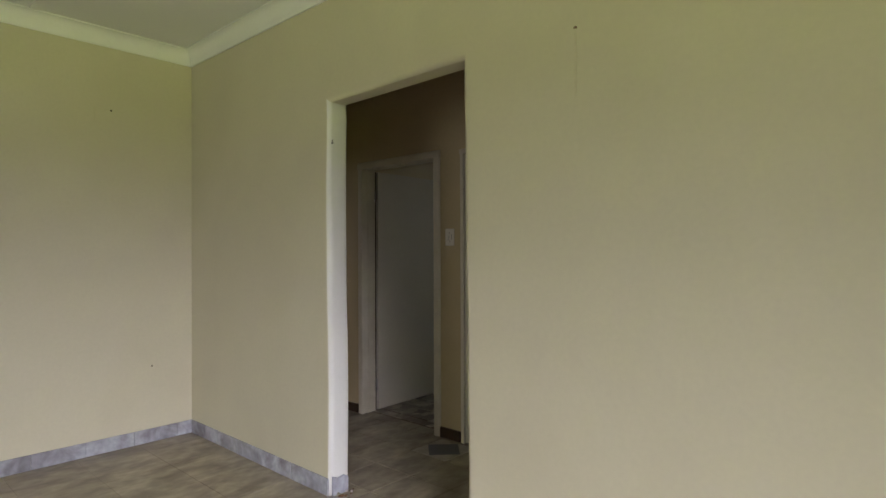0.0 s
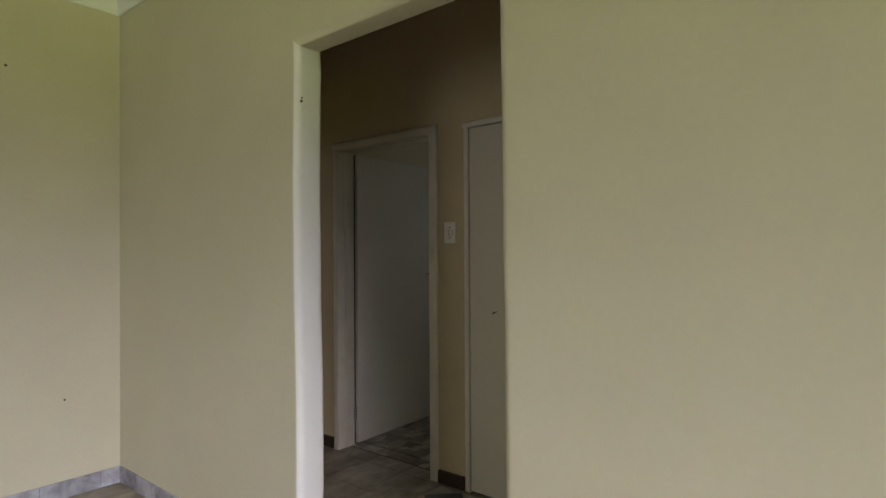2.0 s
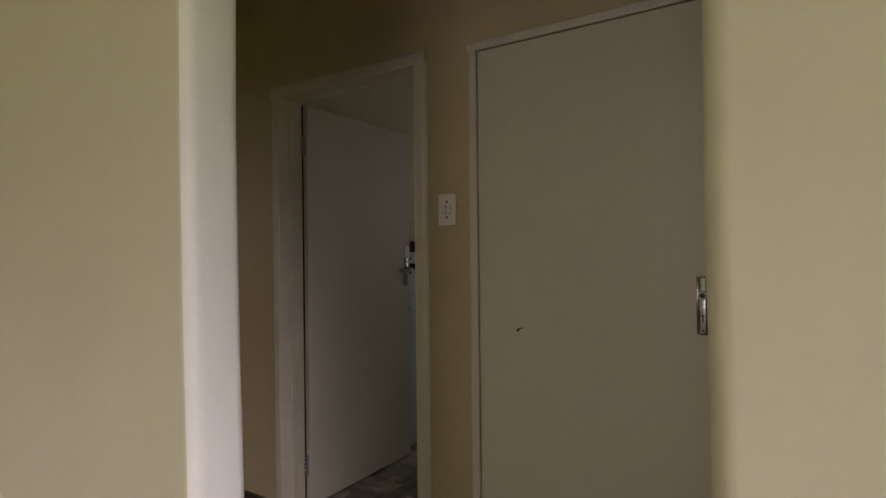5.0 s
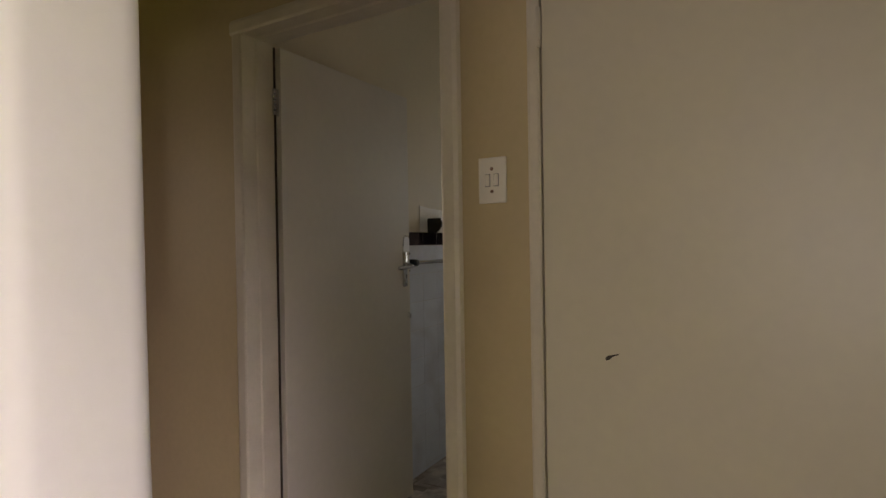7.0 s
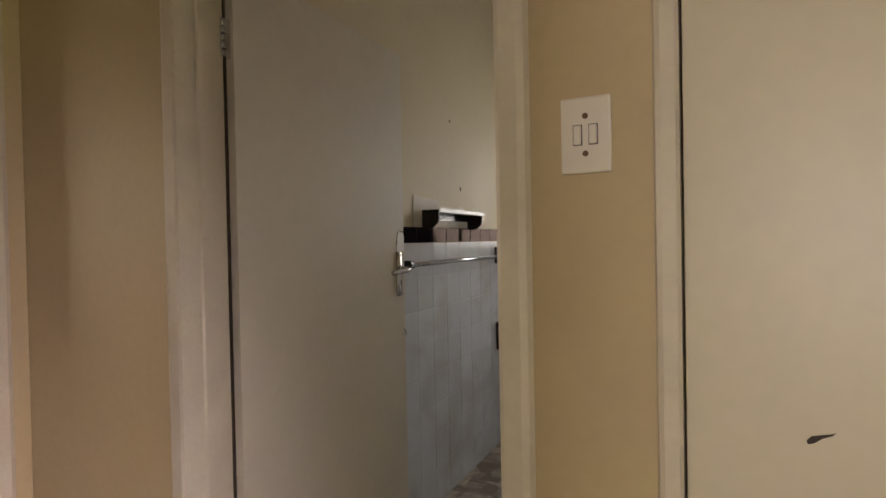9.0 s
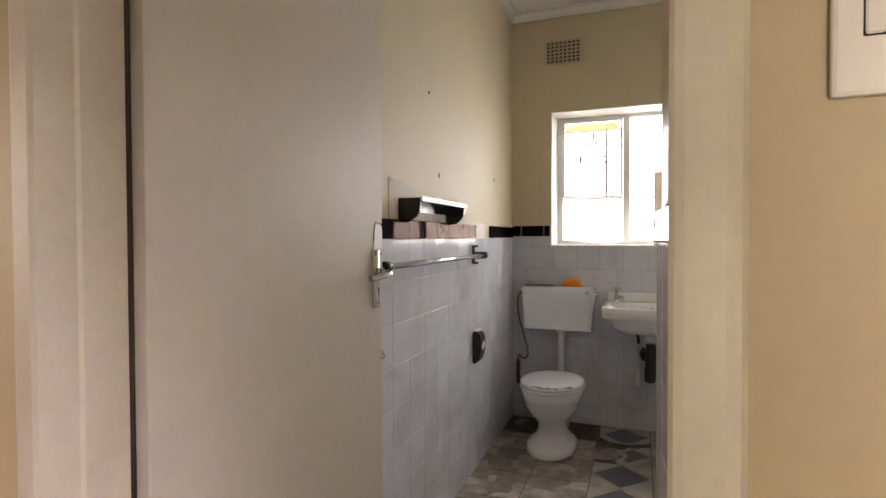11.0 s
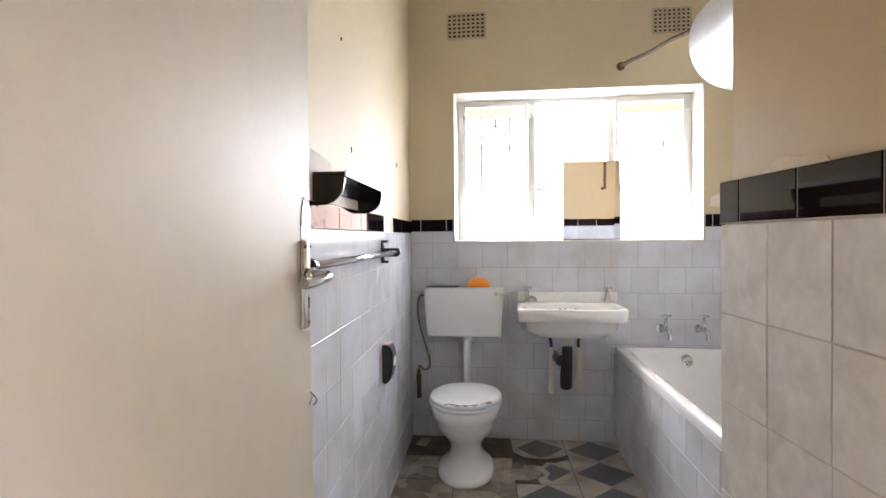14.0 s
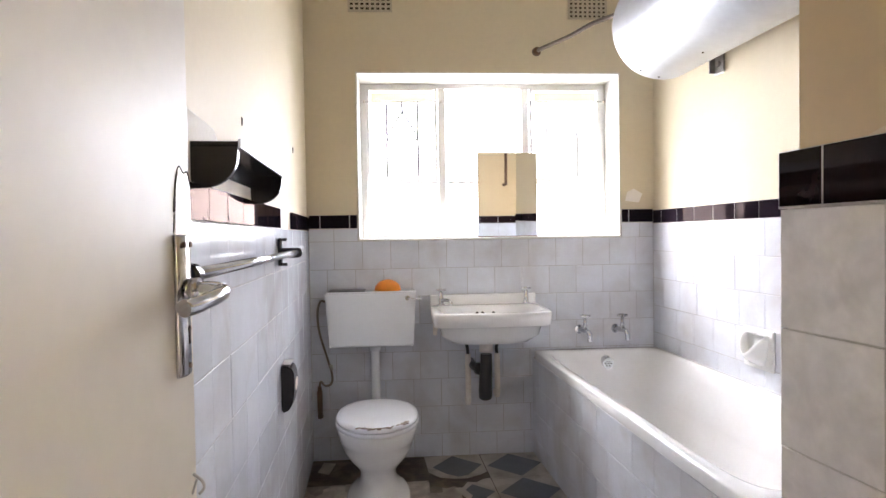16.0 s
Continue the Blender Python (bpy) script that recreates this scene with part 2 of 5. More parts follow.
M_MIRROR = bpy.data.materials.new("mirror_silver")
M_MIRROR.use_nodes = True
_p = M_MIRROR.node_tree.nodes["Principled BSDF"]
_p.inputs["Base Color"].default_value = (0.86, 0.87, 0.86, 1)
_p.inputs["Metallic"].default_value, _p.inputs["Roughness"].default_value = 1.0, 0.015

M_GLASS = bpy.data.materials.new("window_glass")
M_GLASS.use_nodes = True
_p = M_GLASS.node_tree.nodes["Principled BSDF"]
_p.inputs["Base Color"].default_value = (0.97, 0.98, 0.97, 1)
_p.inputs["Transmission Weight"].default_value, _p.inputs["Roughness"].default_value = 1.0, 0.0
_p.inputs["IOR"].default_value = 1.45

# emission for the overexposed outdoors, no real surface
M_GLOW = bpy.data.materials.new("outside_view_glow")
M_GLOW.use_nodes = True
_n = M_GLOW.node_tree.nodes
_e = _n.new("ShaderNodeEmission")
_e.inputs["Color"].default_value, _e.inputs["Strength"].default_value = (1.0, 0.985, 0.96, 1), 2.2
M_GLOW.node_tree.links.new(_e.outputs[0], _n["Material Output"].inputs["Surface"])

# ---------------------------------------------------------------- mesh helpers


def part(name, bm, material, parent=None, label=""):
    """Links a bmesh as one mesh object, under a thing or a part where one is given."""
    bmesh.ops.recalc_face_normals(bm, faces=bm.faces)
    me = bpy.data.meshes.new(name)
    bm.to_mesh(me)
    bm.free()
    for m in (material if isinstance(material, (list, tuple)) else [material]):
        me.materials.append(m)
    ob = new(name, me)
    if parent is not None:
        ob.parent = parent
    return tagged(ob, label=label)


def thing(name, label, category, group="", at=None):
    ob = new(name)
    if at is not None:
        ob.matrix_world = at
    return tagged(ob, label=label, category=category, group=group)


def structure(ob, label, category):
    return tagged(ob, label=label, category=category, kind="structure")


def box(bm, lo, hi, bevel=0.0, seg=2):
    v = bmesh.ops.create_cube(bm, size=1)["verts"]
    for q in v:
        q.co = Vector([lo[i] + (hi[i] - lo[i]) * (q.co[i] + 0.5) for i in range(3)])
    if bevel:
        edges = list({e for q in v for e in q.link_edges})
        bmesh.ops.bevel(bm, geom=edges, offset=bevel, segments=seg, affect='EDGES', profile=0.6)
    return bm


def boxed(lo, hi, bevel=0.0, seg=2):
    return box(bmesh.new(), lo, hi, bevel, seg)


def bridge(bm, rings, cap_a=True, cap_b=True, smooth=True):
    """Faces between rings of alike count, closed at both ends."""
    vs = [[bm.verts.new(p) for p in r] for r in rings]
    k = len(vs[0])
    for a, b in zip(vs, vs[1:]):
        for i in range(k):
            f = bm.faces.new((a[i], a[(i + 1) % k], b[(i + 1) % k], b[i]))
            f.smooth = smooth
    if cap_a:
        bm.faces.new(vs[0][::-1])
    if cap_b:
        bm.faces.new(vs[-1])
    return bm


def oval(cx, cy, z, rx, ry, e=2.0, k=40, front=0.0, tilt=0.0):
    """A superellipse ring; front narrows its -y half."""
    out = []
    for i in range(k):
        a = 2 * math.pi * i / k
        c, s = math.cos(a), math.sin(a)
        x = math.copysign(abs(c) ** (2 / e), c) * rx
        y = math.copysign(abs(s) ** (2 / e), s) * ry
        if s < 0:
            x *= 1 - front * (abs(s) ** 2)
        out.append((cx + x, cy + y, z + tilt * y))
    return out


def tube(bm, pts, r, k=12, caps=True):
    """A round bar along points, r a number or one radius a point."""
    pts = [Vector(p) for p in pts]
    rs = r if isinstance(r, (list, tuple)) else [r] * len(pts)
    rings, up = [], None
    for i, p in enumerate(pts):
        d = (pts[min(i + 1, len(pts) - 1)] - pts[max(i - 1, 0)]).normalized()
        ref = Vector((0, 0, 1)) if abs(d.z) < 0.9 else Vector((1, 0, 0))
        if up is None:
            up = d.cross(ref).normalized()
        up = (up - d * up.dot(d)).normalized()
        side = d.cross(up)
        rings.append([p + (up * math.cos(2 * math.pi * j / k) + side * math.sin(2 * math.pi * j / k)) * rs[i] for j in range(k)])
    return bridge(bm, rings, caps, caps)


def tubed(pts, r, k=12):
    return tube(bmesh.new(), pts, r, k)


def curve(pts, n=6):
    """A smooth line through points (Catmull-Rom)."""
    p = [Vector(q) for q in pts]
    p = [p[0] * 2 - p[1]] + p + [p[-1] * 2 - p[-2]]
    out = []
    for i in range(1, len(p) - 2):
        for j in range(n):
            t = j / n
            out.append(0.5 * (2 * p[i] + (p[i + 1] - p[i - 1]) * t + (2 * p[i - 1] - 5 * p[i] + 4 * p[i + 1] - p[i + 2]) * t * t
                              + (3 * p[i] - p[i - 1] - 3 * p[i + 1] + p[i + 2]) * t ** 3))
    return out + [p[-2]]


def slab(outline, depth, axis, bevel=0.0, seg=3, pick=None):
    """A flat outline of 3D points pushed along an axis vector; edges that pick() accepts are rounded."""
    bm = bmesh.new()
    f = bm.faces.new([bm.verts.new(p) for p in outline])
    got = bmesh.ops.extrude_face_region(bm, geom=[f])["geom"]
    bmesh.ops.translate(bm, vec=Vector(axis) * depth, verts=[g for g in got if isinstance(g, bmesh.types.BMVert)])
    if bevel:
        edges = [e for e in bm.edges if pick is None or pick(e)]
        bmesh.ops.bevel(bm, geom=edges, offset=bevel, segments=seg, affect='EDGES', profile=0.5)
    return bm


def holed(lo, hi, hole_lo, hole_hi, axis):
    """A wall slab with one rectangular hole through it; axis 0: its thin way is x, 1: y."""
    u = 1 - axis
    bm = bmesh.new()
    rect = lambda a, b, c, d: ((a, c), (b, c), (b, d), (a, d))
    rings = []
    for t, r in ((lo[axis], rect(lo[u], hi[u], lo[2], hi[2])), (hi[axis], rect(lo[u], hi[u], lo[2], hi[2])),
                 (hi[axis], rect(hole_lo[0], hole_hi[0], hole_lo[1], hole_hi[1])), (lo[axis], rect(hole_lo[0], hole_hi[0], hole_lo[1], hole_hi[1]))):
        rings.append([bm.verts.new((t, p, z) if axis == 0 else (p, t, z)) for p, z in r])
    for a, b in zip(rings, rings[1:] + rings[:1]):
        for i in range(4):
            bm.faces.new((a[i], a[(i + 1) % 4], b[(i + 1) % 4], b[i]))
    return bm


# ---------------------------------------------------------------- the plan
H = 2.86                    # ceiling
OPEN_L, OPEN_R, OPEN_H = -0.006, 0.966, 2.188
WALL_T = 0.138
HALL_Y = 1.175              # hall face of the bathroom wall
BATH_Y = 1.29               # its bathroom face
BACK_Y = 4.64               # bathroom window wall
HALL_END = -1.82


def lean(y):
    """The bathroom's side walls run a few degrees off square."""
    return -0.055 * (y - BACK_Y)


LEFT0, BATH0, RIGHT0 = -1.385, -0.138, 0.59
STUB_X, STUB_END, STUB_LEAN = -0.329, 2.175, 0.11
stub_x = lambda y: STUB_X + STUB_LEAN * (STUB_END - y)
stub_turn = -90 + math.degrees(math.atan(STUB_LEAN))

# ---------------------------------------------------------------- structure: living room
def opening_edge(e):
    a, b = e.verts[0].co, e.verts[1].co
    if abs(a.y - b.y) > 0.01:
        return False
    on = lambda p: -0.001 < p.x - OPEN_L < 0.001 or abs(p.x - OPEN_R) < 0.001 or (abs(p.z - OPEN_H) < 0.001 and OPEN_L - .001 < p.x < OPEN_R + .001)
    return on(a) and on(b) and (a.z > 0.01 or b.z > 0.01)


LR_L, LR_R, LR_B = -1.712, 5.6, -5.4
wall_bm = slab([(LR_L - 0.15, 0, 0), (OPEN_L, 0, 0), (OPEN_L, 0, OPEN_H), (OPEN_R, 0, OPEN_H), (OPEN_R, 0, 0),
                                (LR_R + 0.2, 0, 0), (LR_R + 0.2, 0, H + 0.02), (LR_L - 0.15, 0, H + 0.02)], WALL_T, (0, 1, 0), 0.030, 5, opening_edge)
# hand-floated plaster: the edges of the opening wander a little
for i in range(1, 22):
    bmesh.ops.bisect_plane(wall_bm, geom=wall_bm.verts[:] + wall_bm.edges[:] + wall_bm.faces[:], plane_co=(0, 0, i * 0.1), plane_no=(0, 0, 1))
for v in wall_bm.verts:
    z = v.co.z
    if z < OPEN_H - 0.04 and abs(v.co.x - OPEN_L) < 0.035:
        v.co.x += 0.005 - 0.008 * math.sin(math.pi * (z - 1.05)) + 0.002 * noise.noise((3.1, v.co.y * 2, z * 3.2))
    elif z < OPEN_H - 0.04 and abs(v.co.x - OPEN_R) < 0.035:
        v.co.x += 0.002 + 0.017 * (1 - z / 2.1) + 0.005 * noise.noise((7.7, v.co.y * 2, z * 3.0))
for v in wall_bm.verts:
    if abs(v.co.z - OPEN_H) < 0.04 and OPEN_L - 0.04 < v.co.x < OPEN_R + 0.04:
        v.co.z += 0.014 * (v.co.x - OPEN_L) / (OPEN_R - OPEN_L)
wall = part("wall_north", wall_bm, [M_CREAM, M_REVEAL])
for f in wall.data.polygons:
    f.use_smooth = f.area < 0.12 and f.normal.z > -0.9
    # left jamb takes the paler reveal material; the right one keeps the wall's cream
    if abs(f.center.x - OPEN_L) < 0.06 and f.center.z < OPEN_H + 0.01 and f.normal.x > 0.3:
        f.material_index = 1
structure(wall, "cream plastered wall with a rounded doorless opening", "wall")
structure(part("wall_west", boxed((LR_L - 0.15, LR_B, 0), (LR_L, -0.002, H + 0.02)), M_CREAM), "cream painted plaster living room wall", "wall")
DX0, DX1, DZ = 0.35, 2.35, 2.4
bm = holed((LR_L - 0.15, LR_B - 0.2, 0), (LR_R + 0.2, LR_B - 0.002, H + 0.02), (DX0, 0.02), (DX1, DZ), 1)
structure(part("wall_south", bm, M_CREAM), "cream painted plaster wall with a wide doorway to the garden", "wall")
WY0, WY1, WZ0, WZ1 = -4.2, -1.6, 0.8, 2.4
bm = holed((LR_R, LR_B, 0), (LR_R + 0.2, -0.002, H + 0.02), (WY0, WZ0), (WY1, WZ1), 0)
structure(part("wall_east", bm, M_CREAM), "cream painted plaster wall with a window", "wall")
win2 = structure(new("window_2"), "white steel living room window", "window")
bm = bmesh.new()
for y in (WY0 + 0.02, -3.33, -2.47, WY1 - 0.02):
    box(bm, (LR_R + 0.12, y - 0.02, WZ0 + 0.002), (LR_R + 0.16, y + 0.02, WZ1 - 0.002), 0.004)
for z in (WZ0 + 0.022, WZ1 - 0.022):
    box(bm, (LR_R + 0.121, WY0 + 0.002, z - 0.02), (LR_R + 0.159, WY1 - 0.002, z + 0.02), 0.004)
part("window_frame", bm, M_WINFRAME, win2)

# floor: a base, with sheets laid in squares
structure(part("floor_living", boxed((LR_L - 0.1, LR_B - 0.1, -0.12), (LR_R + 0.1, 0.0575, -0.003)), M_GROUT), "mottled stone-look floor tiles on pale grout", "floor")
structure(part("floor_hall", boxed((HALL_END - 0.05, 0.058, -0.12), (3.1, BATH_Y - 0.02, -0.004)), M_SCREED), "brown screed under stone-look vinyl tiles", "floor")

# ceiling with cover strips, cornice
bm = bmesh.new()
box(bm, (LR_L - 0.1, LR_B - 0.1, H), (LR_R + 0.1, 0.05, H + 0.05))
for y in (-1.02, -2.22, -3.42, -4.62):
    box(bm, (LR_L + 0.1, y - 0.022, H - 0.012), (LR_R - 0.1, y + 0.022, H - 0.001), 0.004)
structure(part("ceiling_living", bm, M_CEIL), "grey painted ceiling boards with cover strips", "ceiling")
structure(part("ceiling_hall", boxed((HALL_END - 0.05, 0.051, H), (3.1, 1.24, H + 0.05)), M_CEIL), "painted ceiling boards", "ceiling")
structure(part("ceiling_bathroom", boxed((-1.75, 1.241, H), (1.1, 4.9, H + 0.05)), M_CEIL), "white painted bathroom ceiling", "ceiling")


def cornice(name, a, b, inward, drop=0.105, out=0.085, label="white coved plaster cornice"):
    """A cove along a wall from a to b, curving towards inward."""
    prof = [(0.0, -drop), (0.012, -drop), (0.016, -drop + 0.012)]
    for i in range(1, 8):
        q = math.pi / 2 * i / 8
        prof.append((0.016 + (out - 0.028) * (1 - math.cos(q)), -drop + 0.012 + (drop - 0.022) * math.sin(q)))
    prof += [(out - 0.012, -0.009), (out, -0.009), (out, 0.0), (0.0, 0.0)]
    a, b, w = Vector(a), Vector(b), Vector(inward)
    bm = bmesh.new()
    d = (b - a).normalized()
    rings = []
    for p, sign in ((a, 1), (b, -1)):
        rings.append([p + w * (u + 0.001) + d * (sign * u) + Vector((0, 0, v - 0.001)) for u, v in prof])
    bridge(bm, rings, True, True, False)
    return structure(part(name, bm, M_CORN), label, "cornice")


cornice("trim_cornice", (LR_L, -0.0, H), (LR_L, LR_B, H), (1, 0, 0))
cornice("trim_cornice", (LR_L, 0.0, H), (LR_R, 0.0, H), (0, -1, 0))
cornice("trim_cornice", (LR_L, LR_B, H), (LR_R, LR_B, H), (0, 1, 0))
cornice("trim_cornice", (LR_R, 0, H), (LR_R, LR_B, H), (-1, 0, 0))
cornice("trim_cornice", (LEFT0, BACK_Y, H), (RIGHT0, BACK_Y, H), (0, -1, 0), 0.05, 0.05, "thin white bathroom cornice")
cornice("trim_cornice", (LEFT0 + lean(BATH_Y), BATH_Y, H), (LEFT0, BACK_Y, H), (1, 0, 0), 0.05, 0.05, "thin white bathroom cornice")

# ---------------------------------------------------------------- structure: hall
FB_L, FB_R = -1.117, -0.298        # clear width of the bathroom door frame
FC_L, FC_R = -0.005, 0.822         # of the closed door
DOOR_H = 2.045
wb = part("wall_bathroom", slab([(HALL_END - 0.12, HALL_Y, 0), (FB_L - 0.02, HALL_Y, 0), (FB_L - 0.02, HALL_Y, DOOR_H + 0.02), (FB_R + 0.02, HALL_Y, DOOR_H + 0.02),
                                 (FB_R + 0.02, HALL_Y, 0), (FC_L - 0.02, HALL_Y, 0), (FC_L - 0.02, HALL_Y, DOOR_H + 0.02), (FC_R + 0.02, HALL_Y, DOOR_H + 0.02),
                                 (FC_R + 0.02, HALL_Y, 0), (3.1, HALL_Y, 0), (3.1, HALL_Y, H + 0.02), (HALL_END - 0.12, HALL_Y, H + 0.02)], WALL_T, (0, 1, 0)), M_HALL)
structure(wb, "yellow-beige painted hall wall with two doorways", "wall")
HE0, HE1 = 0.28, 1.090             # doorway in the hall's end wall
structure(part("wall_hall_end", slab([(HALL_END, WALL_T + 0.002, 0), (HALL_END, HE0, 0), (HALL_END, HE0, DOOR_H + 0.02), (HALL_END, HE1, DOOR_H + 0.02), (HALL_END, HE1, 0),
                                      (HALL_END, HALL_Y - 0.002, 0), (HALL_END, HALL_Y - 0.002, H + 0.02), (HALL_END, WALL_T + 0.002, H + 0.02)], 0.115, (-1, 0, 0)), M_HALL),
          "yellow-beige painted end wall with a doorway", "wall")
structure(part("wall_hall_far_end", boxed((3.1, WALL_T + 0.002, 0), (3.25, HALL_Y + 0.11, H + 0.02)), M_HALL), "yellow-beige painted hall wall", "wall")

# bedroom behind the end doorway
BX0, BX1, BY0, BY1 = -4.9, HALL_END - 0.117, -1.2, 2.6
structure(part("wall_bedroom_north", boxed((BX0, BY1, 0), (BX1, BY1 + 0.1, H)), M_PEACH), "peach painted bedroom wall", "wall")
structure(part("wall_bedroom_south", boxed((BX0, BY0 - 0.1, 0), (BX1, BY0, H)), M_PEACH), "peach painted bedroom wall", "wall")
structure(part("wall_bedroom_west", boxed((BX0 - 0.1, BY0 - 0.1, 0), (BX0 - 0.002, BY1 + 0.1, H)), M_PEACH), "peach painted bedroom wall", "wall")
structure(part("wall_bedroom_east", boxed((BX1 - 0.02, HALL_Y + 0.12, 0), (BX1 + 0.05, BY1 + 0.1, H)), M_PEACH), "peach painted bedroom wall", "wall")
structure(part("wall_bedroom_east", boxed((BX1 - 0.02, BY0 - 0.1, 0), (BX1 + 0.05, 0.0, H)), M_PEACH), "peach painted bedroom wall", "wall")
structure(part("floor_bedroom", boxed((BX0, BY0, -0.1), (HALL_END - 0.052, BY1, -0.002)), M_REDFLOOR), "polished dark red floor", "floor")
structure(part("ceiling_bedroom", boxed((BX0, BY0, H - 0.1), (BX1, BY1, H - 0.05)), M_CEIL), "white painted ceiling", "ceiling")
structure(part("baseboard", boxed((BX0 + 0.002, BY1 - 0.018, 0), (BX1 - 0.03, BY1 - 0.001, 0.08), 0.004), M_DARKBROWN), "dark brown wooden baseboard", "baseboard")
structure(part("baseboard", boxed((BX0 + 0.002, BY0 + 0.02, 0), (BX0 + 0.02, BY1 - 0.02, 0.08), 0.004), M_DARKBROWN), "dark brown wooden baseboard", "baseboard")


def steel_frame(name, x0, x1, y0, y1, top, label, w=0.058):
    """A pressed steel door frame round a clear opening x0..x1, in a wall from y0 to y1 (local x along the wall)."""
    ob = structure(new(name), label, "door frame")
    proud, k = 0.014, w / 0.058
    for nm, s, x in (("jamb", -1, x0), ("jamb", 1, x1)):
        prof = [(0, -proud), (0.008 * k, -proud - 0.004), (0.040 * k, -proud - 0.004), (0.052 * k, -proud + 0.002), (w, -0.001), (0.021, -0.001), (0.021, y1 - y0 + 0.001),
                (w, y1 - y0 + 0.001), (w, y1 - y0 + proud), (-0.0, y1 - y0 + proud), (0.0, y1 - y0 - 0.035), (-0.005, y1 - y0 - 0.035), (-0.005, 0.05), (0, 0.045)]
        bm = bmesh.new()
        bridge(bm, [[(x + s * u, y0 + v, z) for u, v in prof] for z in (0.0, top)], True, True, False)
        part(nm, bm, M_FRAME, ob)
    prof = [(0, -proud), (0.008 * k, -proud - 0.004), (0.040 * k, -proud - 0.004), (0.052 * k, -proud + 0.002), (w, -0.001), (0.019, -0.001), (0.019, y1 - y0 + 0.001),
            (w, y1 - y0 + 0.001), (w, y1 - y0 + proud), (-0.0, y1 - y0 + proud), (0.0, y1 - y0 - 0.035), (-0.005, y1 - y0 - 0.035), (-0.005, 0.05), (0, 0.045)]
    bm = bmesh.new()
    bridge(bm, [[(x, y0 + v, top + 0.0005 + u) for u, v in prof] for x in (x0 - w, x1 + w)], True, True, False)
    part("head", bm, M_FRAME, ob)
    return ob


df1 = steel_frame("door_frame_1", FB_L, FB_R, HALL_Y, BATH_Y, DOOR_H, "cream painted pressed steel door frame")
# added dark strip, stands for the shade in the hinge gap
part("weather_strip", boxed((FB_L - 0.014, 1.3055, 0.01), (FB_L + 0.005, 1.311, DOOR_H - 0.01)), M_GAP, df1, "dark strip standing for the shade in the hinge gap")
steel_frame("door_frame_2", FC_L, FC_R, HALL_Y, BATH_Y, DOOR_H, "cream painted pressed steel door frame", 0.038)
fr = steel_frame("door_frame_3", HE0 + 0.02, HE1 - 0.02, 0.0, 0.115, DOOR_H, "cream painted pressed steel door frame")
fr.matrix_world = Matrix.Translation((HALL_END, 0, 0)) @ Matrix.Rotation(radians(90), 4, 'Z')

# dark wooden baseboards in the hall
for a, b in ((HALL_END + 0.02, FB_L - 0.062), (FB_R + 0.062, FC_L - 0.041), (FC_R + 0.041, 3.08)):
    structure(part("baseboard", boxed((a, HALL_Y - 0.020, 0), (b, HALL_Y - 0.001, 0.075), 0.004), M_DARKBROWN), "dark stained wooden baseboard", "baseboard")
structure(part("baseboard", boxed((HALL_END + 0.001, 0.14, 0), (HALL_END + 0.019, HE0 - 0.062, 0.075), 0.004), M_DARKBROWN), "dark stained wooden baseboard", "baseboard")

# ---------------------------------------------------------------- structure: bathroom
skew = math.degrees(math.atan(0.055))
L = lambda y: LEFT0 + lean(y)
R = lambda y: RIGHT0 + lean(y)
left_wall = part("wall_bathroom_left", slab([(L(BATH_Y), BATH_Y + 0.002, 0), (L(4.95), 4.95, 0), (L(4.95) - 0.15, 4.95, 0), (L(BATH_Y) - 0.15, BATH_Y + 0.002, 0)], H, (0, 0, 1)), M_BATHWALL)
structure(left_wall, "cream painted bathroom wall above glazed tiles", "wall")
right_wall = part("wall_bathroom_right", slab([(R(1.3), BATH_Y + 0.002, 0), (R(4.95), 4.95, 0), (R(4.95) + 0.15, 4.95, 0), (R(1.3) + 0.15, BATH_Y + 0.002, 0)], H, (0, 0, 1)), M_BATHWALL)
structure(right_wall, "cream painted bathroom wall above the bath", "wall")
WX0, WX1, WB, WT = -1.105, 0.392, 1.222, 2.160
bm = holed((L(4.93) - 0.04, BACK_Y, 0), (R(BACK_Y) + 0.04, 4.93, H), (WX0, WB), (WX1, WT), 1)
back_wall = structure(part("wall_bathroom_back", bm, M_BATHWALL), "cream painted wall with a wide window above tiles", "wall")
# white painted plaster lining of the window opening
bm = bmesh.new()
box(bm, (WX0 + 0.001, BACK_Y - 0.004, WB), (WX0 + 0.008, 4.90, WT))
box(bm, (WX1 - 0.008, BACK_Y - 0.004, WB), (WX1 - 0.001, 4.90, WT))
box(bm, (WX0 + 0.008, BACK_Y - 0.004, WT - 0.008), (WX1 - 0.008, 4.90, WT - 0.001))
structure(part("trim_window_reveal", bm, M_REVEAL), "white painted window reveal", "window reveal")
structure(part("trim_window_sill", boxed((WX0 + 0.001, BACK_Y - 0.012, WB + 0.0005), (WX1 - 0.001, 4.90, WB + 0.012), 0.004), M_REVEAL), "white tiled window sill", "window sill")
bm = slab([(stub_x(BATH_Y + 0.016), BATH_Y + 0.016, 0), (STUB_X, STUB_END, 0), (R(1.3) - 0.002, STUB_END, 0), (R(1.3) - 0.002, BATH_Y + 0.016, 0)], H, (0, 0, 1))
bmesh.ops.bevel(bm, geom=[e for e in bm.edges if abs(e.verts[0].co.z - e.verts[1].co.z) > 1 and e.verts[0].co.y > 2 and e.verts[0].co.x < 0], offset=0.012, segments=3, affect='EDGES')
stub = structure(part("wall_bathroom_stub", bm, M_STUB), "ochre gloss-painted wall end beside the bath alcove", "wall")
